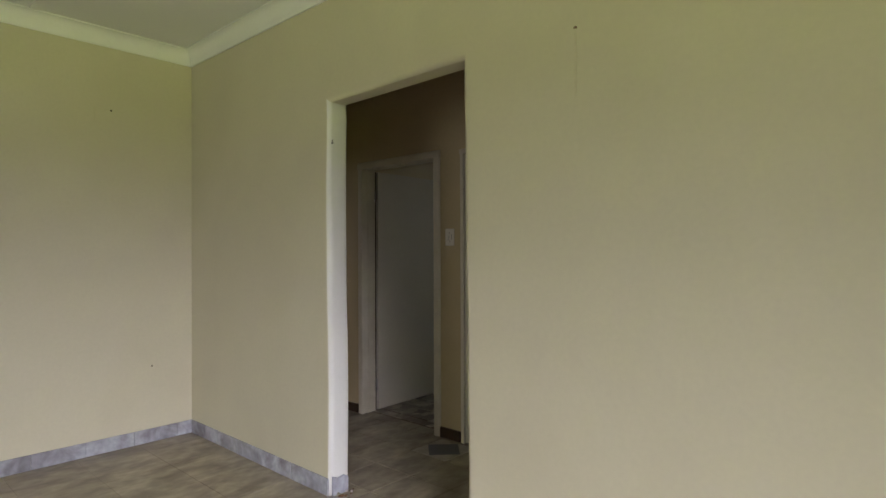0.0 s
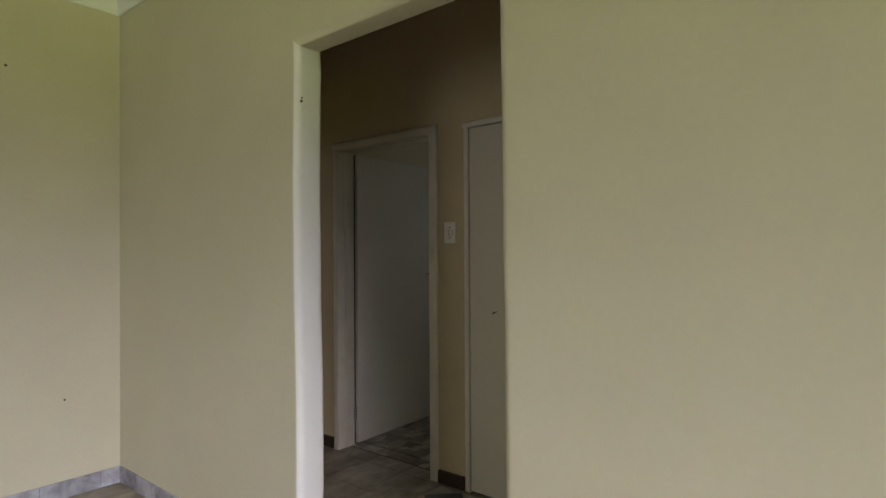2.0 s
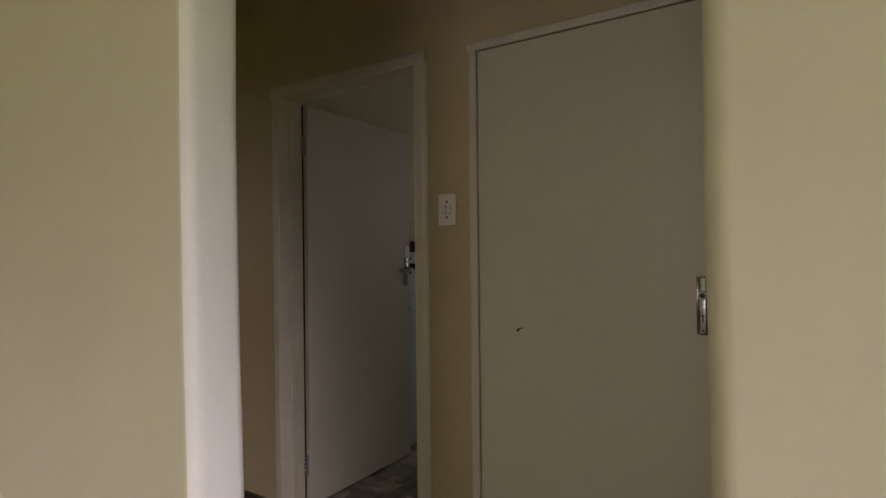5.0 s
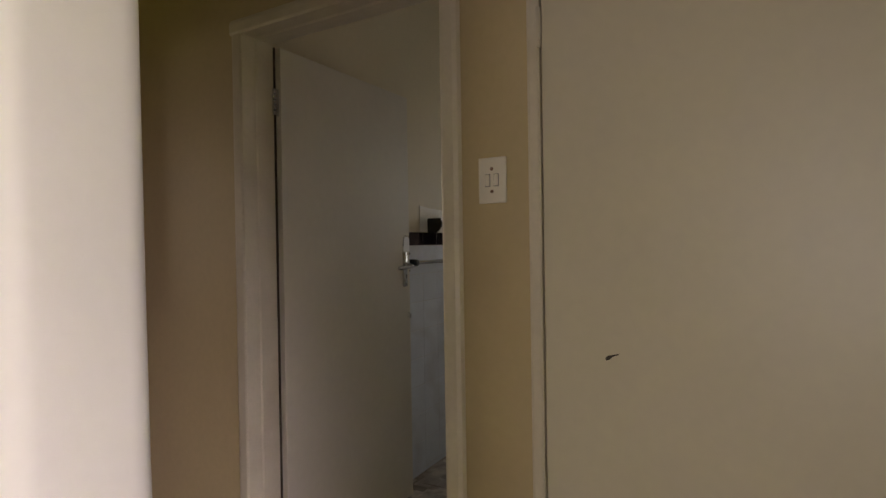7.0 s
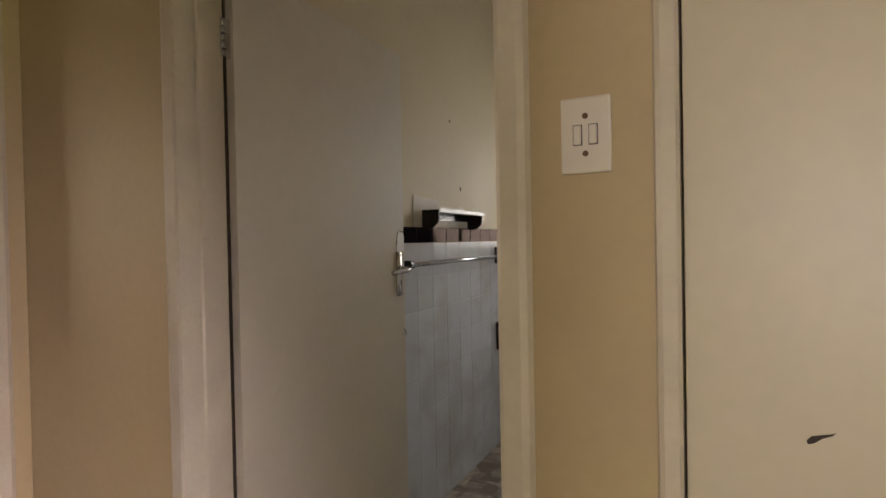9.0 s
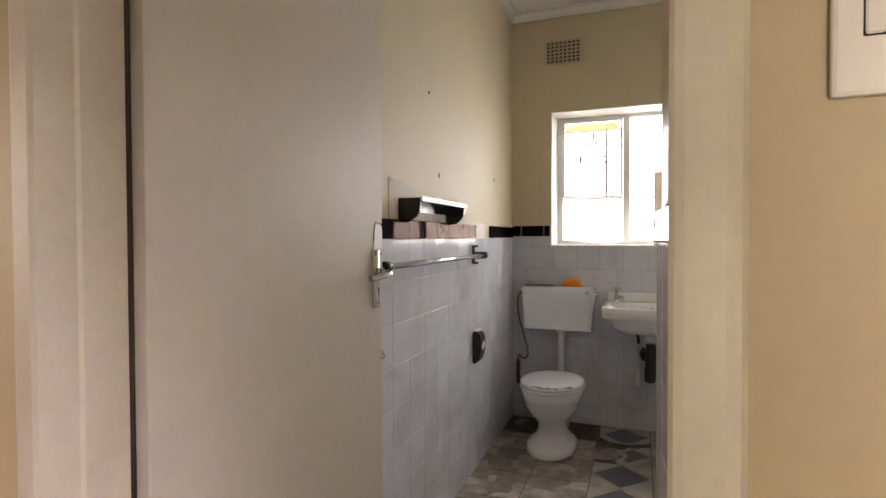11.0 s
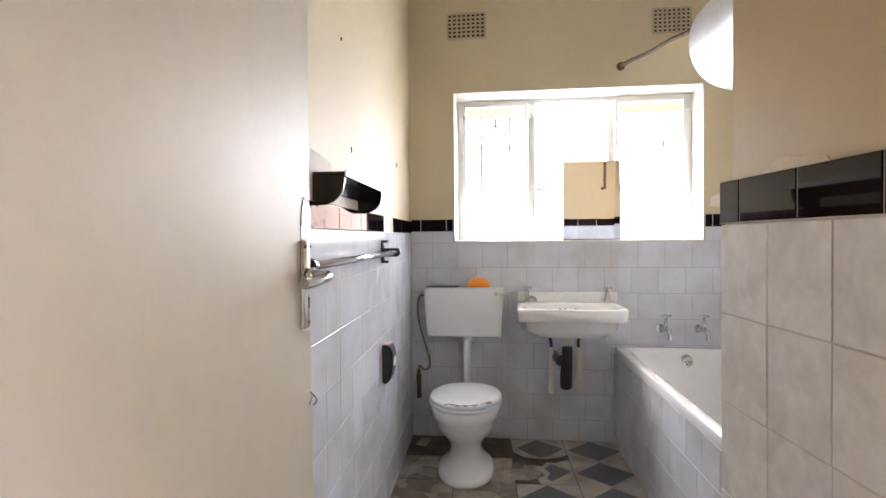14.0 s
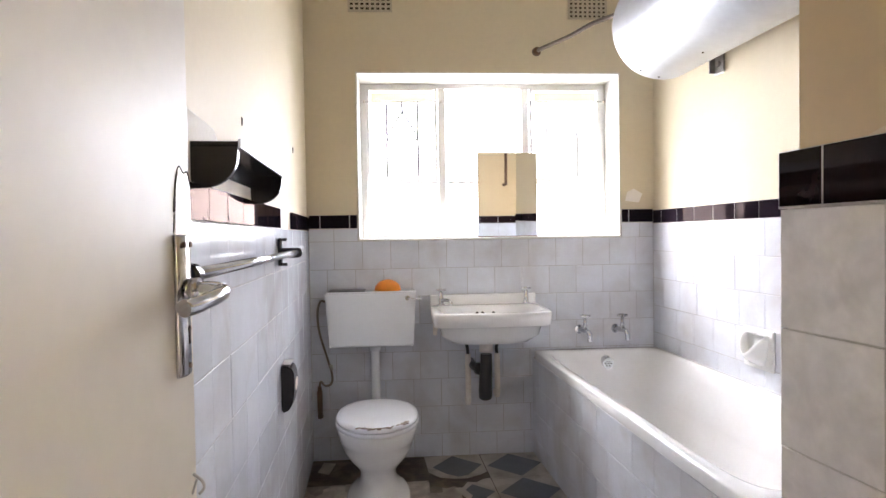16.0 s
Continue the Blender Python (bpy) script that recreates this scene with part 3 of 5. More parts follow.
structure(part("floor_bathroom", boxed((-1.75, BATH_Y - 0.019, -0.12), (1.1, 4.95, -0.004)), M_SCREED), "bare brown screed where vinyl tiles have lifted", "floor")

# outside
structure(part("ground", boxed((-200, -200, -0.6), (200, 200, -0.45)), M_GRASS), "green garden ground around the house", "ground")
# added glowing plane makes the view through the window burn out white
structure(part("backdrop_overcast", boxed((-45, 60, -0.4), (45, 60.2, 17.5)), M_GLOW), "glowing plane standing for the blown-out view outside the window", "backdrop")
structure(part("roof_slab", boxed((-5.2, -5.8, 2.95), (6.0, 4.93, 3.05)), M_OUTWALL), "plain roof closing the house", "roof")

# ---------------------------------------------------------------- window
win = structure(new("window_1"), "white steel bathroom window with three lights", "window")
FY = 4.865
M1, M2, TR = -0.615, -0.108, 1.575
bm = bmesh.new()
box(bm, (WX0 + 0.009, FY, WB + 0.013), (WX0 + 0.045, FY + 0.035, WT - 0.009), 0.004)
box(bm, (WX1 - 0.045, FY, WB + 0.013), (WX1 - 0.009, FY + 0.035, WT - 0.009), 0.004)
box(bm, (WX0 + 0.0455, FY, WT - 0.034), (WX1 - 0.0455, FY + 0.035, WT - 0.009), 0.004)
box(bm, (WX0 + 0.0455, FY, WB + 0.013), (WX1 - 0.0455, FY + 0.035, WB + 0.045), 0.004)
for x in (M1, M2):
    box(bm, (x - 0.022, FY + 0.001, WB + 0.0455), (x + 0.022, FY + 0.036, WT - 0.0345), 0.004)
part("window_frame", bm, M_WINFRAME, win)
for a, b, z0, z1 in ((WX0 + 0.046, M1 - 0.027, TR, WT - 0.034), (M2 + 0.027, WX1 - 0.046, TR, WT - 0.034)):
    bm = bmesh.new()
    box(bm, (a, FY - 0.012, z0), (a + 0.016, FY + 0.02, z1), 0.004)
    box(bm, (b - 0.016, FY - 0.012, z0), (b, FY + 0.02, z1), 0.004)
    box(bm, (a + 0.0165, FY - 0.012, z1 - 0.016), (b - 0.0165, FY + 0.02, z1), 0.004)
    box(bm, (a + 0.0165, FY - 0.012, z0), (b - 0.0165, FY + 0.02, z0 + 0.012), 0.004)
    part("casement", bm, M_WINFRAME, win)
for a, b in ((WX0 + 0.046, M1 - 0.027), (M1 + 0.027, M2 - 0.027), (M2 + 0.027, WX1 - 0.046)):
    part("transom", boxed((a, FY + 0.002, TR - 0.016), (b, FY + 0.034, TR - 0.001), 0.004), M_WINFRAME, win)
    for z0, z1 in ((WB + 0.046, TR - 0.017), (TR, WT - 0.035)):
        g = part("pane", boxed((a, FY + 0.024, z0), (b, FY + 0.028, z1)), M_GLASS, win)
        g.visible_shadow = False
part("sill_bar", boxed((WX0 + 0.10, FY - 0.05, WB + 0.0125), (M1 + 0.10, FY - 0.012, WB + 0.035), 0.005), M_WINFRAME, win)

# thin burglar bars with a diamond, behind the panes
for a, b, r in ((WX0 + 0.05, M1 - 0.03, 0.0085), (M2 + 0.03, WX1 - 0.05, 0.005)):
    g = thing("burglar_bars", "thin steel burglar bars with a diamond motif", "burglar bars", "bars outside the window lights")
    mid, q = (a + b) / 2, (b - a) * 0.23
    y = 4.915
    for x in (mid - q, mid + q):
        part("bar", tubed([(x, y, TR - 0.02), (x, y, WT - 0.10)], r, 6), M_BAR, g)
    part("bar", tubed([(a - 0.04, y, WT - 0.10), (b + 0.04, y, WT - 0.10)], r, 6), M_BAR, g)
    part("bar", tubed([(a - 0.04, y, TR - 0.02), (b + 0.04, y, TR - 0.02)], r * 0.5, 6), M_BAR, g)
    part("bar", tubed([(mid, y, WT - 0.10), (mid, y, WT - 0.16)], r, 6), M_BAR, g)
    part("diamond", tubed([(mid, y + 0.004, WT - 0.16), (mid + q, y + 0.004, WT - 0.31), (mid, y + 0.004, WT - 0.46), (mid - q, y + 0.004, WT - 0.31), (mid, y + 0.004, WT - 0.16)], r, 6), M_BAR, g)
for a, b in ((WX0 + 0.07, M1 - 0.05), (M2 + 0.05, WX1 - 0.07)):
    g = thing("rolled_blind", "rolled-up cream cloth blind on a thin rod", "blind", "blinds in the window lights")
    part("cloth", boxed((a, FY - 0.026, WT - 0.115), (b, FY - 0.014, WT - 0.062), 0.005), M_CREAMBLIND, g)
    part("rod", tubed([(a - 0.035, FY - 0.03, WT - 0.118), (b + 0.045, FY - 0.03, WT - 0.118)], 0.006, 8), M_WINFRAME, g)
    for x in (a - 0.036, b + 0.046):
        part("rod_end", tubed([(x - 0.006, FY - 0.03, WT - 0.118), (x + 0.006, FY - 0.03, WT - 0.118)], 0.009, 8), M_PIPE, g)

# ---------------------------------------------------------------- loose pieces of the setting: door leaf etc.


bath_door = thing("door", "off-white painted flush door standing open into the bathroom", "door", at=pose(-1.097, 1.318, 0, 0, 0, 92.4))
bm = boxed((0.004, 0.0, 0.012), (0.885, 0.040, 2.036), 0.0025, 2)
part("leaf", bm, M_DOOR, bath_door)
# strip behind the leaf edge, coloured as the hinge gap's shadow
part("hinge_stile_edge", boxed((0.003, 0.0405, 0.014), (0.030, 0.052, 2.034)), M_DARKBROWN, bath_door, "dark strip standing for the gap's shadow at the hinge side")
for z in (1.83, 0.22):
    hb = bmesh.new()
    for k in range(5):
        tube(hb, [(-0.0175, 0.0135, z - 0.05 + 0.02 * k + 0.001), (-0.0175, 0.0135, z - 0.05 + 0.02 * k + 0.019)], 0.008 if k % 2 else 0.0065, 10)
    box(hb, (-0.013, 0.010, z - 0.05), (0.0035, 0.036, z + 0.05))
    part("hinge", hb, M_CHROME, bath_door, "worn chrome butt hinge")


def lever_set(parent, x, z, side, lever=True, metal=M_CHROME):
    """Plate, lever and keyhole on a leaf's face at local y 0 (side -1) ."""
    bow = [(-0.019, 0.0005), (-0.019, 0.004)] + [(0.019 * q / 6, 0.011 - 0.007 * abs(q / 6) ** 2.4) for q in range(-5, 6)] + [(0.019, 0.004), (0.019, 0.0005)]
    bm = bmesh.new()
    bridge(bm, [[(x + u * k, side * (v if v < 0.001 else v * k2), z + dz) for u, v in bow] for dz, k, k2 in ((-0.105, 0.93, 0.8), (-0.102, 1.0, 1.0), (0.065, 1.0, 1.0), (0.068, 0.93, 0.8))], True, True, True)
    plate = part("handle_plate", bm, metal, parent, "worn metal handle plate")
    for dz in (0.056, -0.093):
        for dx in (-0.011, 0.011) if dz > 0 else (0.0,):
            sb = bmesh.new()
            tube(sb, [(x + dx, side * 0.0075, z + dz), (x + dx, side * 0.0122, z + dz)], 0.0035, 8)
            part("screw", sb, M_RUST, plate)
    kb = bmesh.new()
    tube(kb, [(x, side * 0.010, z - 0.048), (x, side * 0.0118, z - 0.048)], 0.0042, 10)
    box(kb, (x - 0.002, min(side * 0.0118, side * 0.010), z - 0.066), (x + 0.002, max(side * 0.0118, side * 0.010), z - 0.048))
    part("keyhole", kb, M_GAP, plate)
    if lever:
        tube_pts = curve([(x, side * 0.01, z), (x, side * 0.040, z), (x - 0.012, side * 0.054, z - 0.002), (x - 0.05, side * 0.057, z - 0.004), (x - 0.095, side * 0.050, z - 0.008), (x - 0.115, side * 0.042, z - 0.010)], 5)
        hb = bmesh.new()
        tube(hb, tube_pts, [0.010] * 8 + [0.0095] * (len(tube_pts) - 8), 12)
        part("lever", hb, M_CHROME, parent, "chrome lever handle")
        hb = bmesh.new()
        tube(hb, [(x, side * 0.010, z), (x, side * 0.024, z)], 0.015, 16)
        part("rose", hb, M_CHROME, parent)
    else:
        hb = bmesh.new()
        tube(hb, [(x, side * 0.011, z + 0.012), (x, side * 0.017, z + 0.012)], [0.014, 0.012], 16)
        part("spindle_ring", hb, M_STEEL, parent)
        hb = bmesh.new()
        tube(hb, [(x, side * 0.0165, z + 0.012), (x, side * 0.0176, z + 0.012)], 0.0085, 12)
        part("spindle_hole", hb, M_GAP, parent, "empty dark spindle hole")


lever_set(bath_door, 0.838, 1.185, -1)
# old repair filler and chips beside the lock
bm = bmesh.new()
tube(bm, curve([(0.884, -0.0002, 1.322), (0.876, -0.0002, 1.334), (0.862, -0.0002, 1.331), (0.846, -0.0002, 1.338), (0.834, -0.0002, 1.322), (0.828, -0.0002, 1.300)], 4), [0.0013] * 6 + [0.0008] * 9 + [0.0014] * 6, 6)
bridge(bm, [[(0.828 + x, y, 1.290 + z) for x, z in ((-0.004, -0.010), (0.001, -0.008), (0.003, 0.005), (0.0, 0.012), (-0.003, 0.003))] for y in (0.0, -0.0012)], False, True, False)
tube(bm, [(0.826, -0.0001, 1.278), (0.822, -0.0001, 1.255)], 0.0006, 5)
part("paint_chip", bm, M_SCRATCH, bath_door, "chipped paint line above the lock")
bm = bmesh.new()
bridge(bm, [[(x, y, z) for x, z in ((0.884, 1.315), (0.874, 1.328), (0.846, 1.330), (0.836, 1.318), (0.831, 1.285), (0.830, 1.255), (0.884, 1.255))] for y in (0.0, -0.0008)], False, True, False)
part("repair_patch", bm, M_SEAT, bath_door, "whiter repaired paint above the lock")
hb = bmesh.new()
tube(hb, curve([(0.868, -0.001, 0.945), (0.868, -0.012, 0.935), (0.868, -0.014, 0.925), (0.868, -0.008, 0.918)], 4), 0.002, 6)
tube(hb, [(0.862, -0.0015, 0.921), (0.880, -0.0015, 0.932)], 0.0015, 6)
part("hook", hb, M_STEEL, bath_door, "small wire hook")

cup_door = thing("door", "beige painted flush door, closed, without its handle", "door", at=pose(0, 0, 0))
part("leaf", boxed((FC_L + 0.004, HALL_Y - 0.010, 0.010), (FC_R - 0.004, HALL_Y + 0.026, DOOR_H - 0.004), 0.003, 2), M_CUP, cup_door)
for z in (1.83, 0.22):
    hb = bmesh.new()
    tube(hb, [(FC_L, HALL_Y - 0.018, z - 0.05), (FC_L, HALL_Y - 0.018, z + 0.05)], 0.007, 10)
    part("hinge", hb, M_FRAME, cup_door, "painted-over butt hinge")
mount = new("lock_mount")
mount.parent = cup_door
mount.matrix_world = Matrix.Translation((0, HALL_Y - 0.010, 0))
lever_set(mount, 0.772, 1.148, -1, False, M_PLATE)
for ob in list(mount.children):
    ob.parent = cup_door
    ob.matrix_world = Matrix.Translation((0, HALL_Y - 0.010, 0))
bpy.data.objects.remove(mount)
bm = bmesh.new()
bm.faces.new([bm.verts.new((x, HALL_Y - 0.0106, z + 0.005)) for x, z in ((0.150, 1.006), (0.156, 1.013), (0.180, 1.019), (0.184, 1.021), (0.180, 1.016), (0.168, 1.011), (0.160, 1.004), (0.152, 1.001))])
part("scuff", bm, M_SCRATCH, cup_door, "dark scuff mark")

bed_door = thing("door", "off-white door standing open into the bedroom", "door", at=pose(HALL_END - 0.13, HE1 - 0.030, 0, 0, 0, 140))
part("leaf", boxed((0.002, 0.0, 0.012), (0.76, 0.040, 2.03), 0.0025, 2), M_DOOR, bed_door)
for z in (1.83, 0.22):
    hb = bmesh.new()
    tube(hb, [(-0.006, 0.02, z - 0.05), (-0.006, 0.02, z + 0.05)], 0.008, 10)
    part("hinge", hb, M_STEEL, bed_door, "worn butt hinge")

# light switch
sw = thing("light_switch", "ivory double light switch with two rockers", "light switch", at=pose(-0.145, HALL_Y, 1.458))
part("cover_plate", boxed((-0.0405, -0.009, -0.061), (0.0405, -0.0005, 0.061), 0.004, 2), M_SWITCH, sw)
for dx in (-0.0125, 0.0125):
    part("rocker_frame", boxed((dx - 0.0075, -0.0098, -0.0166), (dx + 0.0075, -0.0085, 0.0166), 0.001, 1), M_BLACKPIPE, sw, "dark edge round the rocker")
    part("rocker", boxed((dx - 0.0065, -0.0125, -0.0155), (dx + 0.0065, -0.009, 0.0155), 0.0015, 1), M_SWITCH, sw)
for dz in (-0.030, 0.030):
    sb = bmesh.new()
    tube(sb, [(0, -0.0085, dz), (0, -0.0102, dz)], 0.0048, 10)
    part("screw", sb, M_RUST, sw, "rusty screw head")

# ---------------------------------------------------------------- bathroom: sanitary ware
toilet = thing("toilet", "white porcelain toilet pan with a worn lid, closed", "toilet", at=pose(-0.992, 4.13, 0, 0, 0, 2) @ Matrix.Diagonal((1, 1, 0.968, 1)))
bm = bmesh.new()
prof = [(0.000, 0.146, 0.240, -0.01), (0.012, 0.150, 0.244, -0.01), (0.034, 0.148, 0.240, -0.01), (0.044, 0.141, 0.230, -0.01), (0.060, 0.119, 0.205, 0.0), (0.080, 0.100, 0.178, 0.01),
        (0.102, 0.089, 0.160, 0.02), (0.130, 0.084, 0.150, 0.02), (0.158, 0.086, 0.151, 0.02), (0.185, 0.098, 0.163, 0.015), (0.212, 0.119, 0.182, 0.01), (0.242, 0.141, 0.201, 0.0),
        (0.278, 0.160, 0.215, 0.0), (0.316, 0.170, 0.222, 0.0), (0.320, 0.177, 0.226, 0.0), (0.345, 0.180, 0.228, 0.0), (0.372, 0.187, 0.234, 0.0), (0.382, 0.184, 0.230, 0.0), (0.383, 0.12, 0.16, 0.0)]
bridge(bm, [oval(0, y, z, rx, ry, 2.25, 44, 0.10) for z, rx, ry, y in prof])
part("pan", bm, M_PORC, toilet)
bm = bmesh.new()
box(bm, (-0.055, 0.10, 0.002), (0.055, 0.40, 0.25), 0.03, 3)
box(bm, (-0.075, 0.15, 0.24), (0.075, 0.32, 0.375), 0.03, 3)
part("outlet", bm, M_PORC, toilet)
bm = bmesh.new()
bridge(bm, [oval(0, 0.0, z, rx, ry, 2.2, 48, 0.10) for z, rx, ry in ((0.386, 0.188, 0.236), (0.388, 0.194, 0.241), (0.400, 0.195, 0.242), (0.405, 0.190, 0.238))])
part("seat", bm, M_SEAT, toilet, "cream toilet seat ring")
bm = bmesh.new()
bridge(bm, [oval(0, 0.004, z, rx, ry, 2.2, 48, 0.10) for z, rx, ry in ((0.407, 0.184, 0.232), (0.409, 0.192, 0.239), (0.418, 0.193, 0.240), (0.427, 0.187, 0.234), (0.431, 0.165, 0.212), (0.433, 0.09, 0.12))])
lid = part("lid", bm, M_SEAT, toilet, "white lid with paint worn off its front edge")
random.seed(4)
for i in range(38):
    a = math.radians(-90 + (random.uniform(-28, 52)))
    bm = bmesh.new()
    s = random.uniform(0.002, 0.007)
    rr = random.uniform(0.975, 1.0)
    cx, cy, z = math.cos(a) * 0.187 * rr, 0.004 + math.sin(a) * 0.234 * rr, 0.4272 if rr > 0.985 else 0.4285
    cx *= 1 - 0.10 * math.sin(a) ** 2
    ring = [(cx + math.cos(q) * s * random.uniform(0.7, 2.0) * 1.5, cy + math.sin(q) * s * random.uniform(0.5, 1.0), z + 0.0016) for q in [j * math.pi / 4 for j in range(8)]]
    bridge(bm, [[(x, y, q - 0.006) for x, y, q in ring], ring])
    part("worn_patch", bm, M_WORN, lid)
for x in (-0.06, 0.06):
    bm = bmesh.new()
    tube(bm, [(x - 0.03, 0.232, 0.402), (x + 0.03, 0.232, 0.402)], 0.012, 12)
    part("hinge", bm, M_SEAT, toilet)

cistern = thing("toilet_cistern", "white plastic toilet cistern, its lid shifted, on the tiled wall", "cistern")
bm = bmesh.new()
CX, CYF, CYB = -1.036, 4.50, 4.629
bridge(bm, [[(CX + sx * w, y, z) for sx, y in ((-1, CYF + d), (1, CYF + d), (1, CYB), (-1, CYB))] for z, w, d in ((0.655, 0.222, 0.012), (0.663, 0.226, 0.008), (0.94, 0.244, 0.0), (0.944, 0.244, 0.0))], True, True, False)
bmesh.ops.bevel(bm, geom=[e for e in bm.edges if abs(e.verts[0].co.z - e.verts[1].co.z) > 0.2], offset=0.018, segments=4, affect='EDGES')
part("tank", bm, M_CISTERN, cistern)
bm = bmesh.new()
box(bm, (CX - 0.236, CYF + 0.008, 0.9445), (CX + 0.240, CYB - 0.002, 0.952), 0.003)
part("lid", bm, M_CISTERN, cistern)
bm = bmesh.new()
box(bm, (CX - 0.225, CYF + 0.012, 0.9525), (CX - 0.03, CYB - 0.01, 0.9575), 0.002)
part("loose_strip", bm, M_BLACKPIPE, cistern, "dark loose strip lying on the lid")
bm = bmesh.new()
tube(bm, [(-0.838, CYF + 0.006, 0.915), (-0.838, CYF - 0.014, 0.915)], [0.015, 0.012], 16)
part("flush_boss", bm, M_CHROME, cistern)
bm = bmesh.new()
tube(bm, curve([(-0.838, CYF - 0.012, 0.915), (-0.82, CYF - 0.022, 0.914), (-0.79, CYF - 0.026, 0.912), (-0.765, CYF - 0.026, 0.909)], 4), 0.0045, 8)
part("flush_lever", bm, M_CHROME, cistern, "thin chrome flush lever")
bm = bmesh.new()
tube(bm, curve([(-1.02, 4.57, 0.656), (-1.02, 4.57, 0.50), (-1.018, 4.565, 0.36), (-1.012, 4.50, 0.335), (-1.005, 4.40, 0.335)], 5), 0.024, 16)
tube(bm, [(-1.02, 4.57, 0.654), (-1.02, 4.57, 0.625)], 0.032, 16)
part("flush_pipe", bm, M_CISTERN, cistern)

ball = thing("orange_ball", "orange plastic half ball lying on the toilet cistern", "ball")
bm = bmesh.new()
bridge(bm, [oval(-0.945, 4.566, 0.9525 + 0.060 * math.sin(a), 0.072 * math.cos(a) + 0.0005, 0.052 * math.cos(a) + 0.0005, 2, 24) for a in [radians(q) for q in (0, 12, 25, 40, 55, 70, 84)]])
part("cap", bm, M_ORANGE, ball)

hose = thing("water_hose", "braided flexible water hose looping to a wall valve", "hose")
part("hose", tubed(curve([(-1.279, 4.56, 0.895), (-1.315, 4.60, 0.895), (-1.335, 4.612, 0.83), (-1.325, 4.612, 0.72), (-1.285, 4.61, 0.58), (-1.262, 4.605, 0.50), (-1.262, 4.60, 0.445), (-1.295, 4.60, 0.430), (-1.322, 4.602, 0.452), (-1.330, 4.605, 0.42)], 6), 0.0065, 8), M_HOSE, hose)
bm = bmesh.new()
tube(bm, [(-1.330, 4.605, 0.425), (-1.330, 4.605, 0.40)], 0.011, 8)
tube(bm, [(-1.330, 4.605, 0.40), (-1.329, 4.607, 0.25)], [0.016, 0.013], 12)
tube(bm, [(-1.329, 4.607, 0.258), (-1.329, 4.632, 0.255)], 0.014, 10)
part("valve", bm, M_RUST, hose, "corroded wall valve")
bm = bmesh.new()
tube(bm, [(-1.262, 4.606, 0.515), (-1.268, 4.607, 0.545)], 0.010, 8)
part("hose_nut", bm, M_STEEL, hose)

basin = thing("wash_basin", "white porcelain wall basin with a splash-back ledge", "basin", at=pose(-0.414, 4.632, -0.010, 0, 0, 0))
bm = bmesh.new()
rings = [oval(0, -0.20, 0.690, 0.10, 0.07, 3, 48), oval(0, -0.205, 0.702, 0.205, 0.135, 3, 48), oval(0, -0.21, 0.742, 0.255, 0.170, 4, 48), oval(0, -0.212, 0.79, 0.262, 0.178, 5, 48),
         oval(0, -0.2125, 0.797, 0.285, 0.196, 8, 48), oval(0, -0.2125, 0.803, 0.299, 0.208, 9, 48), oval(0, -0.2125, 0.860, 0.302, 0.2115, 9, 48), oval(0, -0.2125, 0.870, 0.297, 0.207, 9, 48),
         oval(0, -0.235, 0.868, 0.262, 0.150, 5, 48), oval(0, -0.235, 0.855, 0.252, 0.141, 4.5, 48), oval(0, -0.235, 0.79, 0.225, 0.122, 4, 48), oval(0, -0.23, 0.735, 0.17, 0.09, 3, 48), oval(0, -0.22, 0.722, 0.04, 0.03, 2, 48)]
bridge(bm, rings)
part("bowl", bm, M_PORC, basin)
bm = boxed((-0.298, -0.030, 0.862), (0.298, -0.001, 0.928), 0.009, 3)
part("splash_back", bm, M_PORC, basin)
for x in (-0.045, -0.015, 0.045):
    bm = bmesh.new()
    tube(bm, [(x, -0.094, 0.832), (x, -0.1075, 0.829)], 0.008, 10)
    part("overflow_hole", bm, M_GAP, basin)
for x in (-0.24, 0.235):
    tap = part("tap", tube(bmesh.new(), [(x, -0.062, 0.868), (x, -0.062, 0.880), (x, -0.062, 0.882), (x, -0.062, 0.935), (x, -0.062, 0.945)], [0.021, 0.021, 0.014, 0.013, 0.010], 14), M_CHROME, basin, "worn chrome pillar tap")
    part("spout", tubed(curve([(x, -0.062, 0.900), (x + 0.025, -0.10, 0.905), (x + 0.045, -0.135, 0.900), (x + 0.05, -0.145, 0.882)] if x < 0 else [(x, -0.062, 0.900), (x - 0.012, -0.10, 0.905), (x - 0.02, -0.135, 0.900), (x - 0.022, -0.145, 0.882)], 5), 0.009, 10), M_CHROME, tap)
    hb = bmesh.new()
    for dx, dy in ((0.026, 0.006), (-0.006, 0.026)):
        tube(hb, [(x - dx, -0.062 - dy, 0.957), (x + dx, -0.062 + dy, 0.957)], 0.0055, 8)
    tube(hb, [(x, -0.062, 0.944), (x, -0.062, 0.967)], 0.0075, 10)
    part("cross_handle", hb, M_CHROME, tap)
for x in (-0.272, 0.262):
    bm = bmesh.new()
    box(bm, (x - 0.012, -0.20, 0.770), (x + 0.012, -0.012, 0.782), 0.002)
    box(bm, (x - 0.012, -0.014, 0.70), (x + 0.012, -0.002, 0.79), 0.002)
    tube(bm, [(x, -0.195, 0.772), (x, -0.02, 0.706)], 0.007, 8)
    part("bracket", bm, M_RUST if x > 0 else M_PIPE, basin, "painted iron bracket")

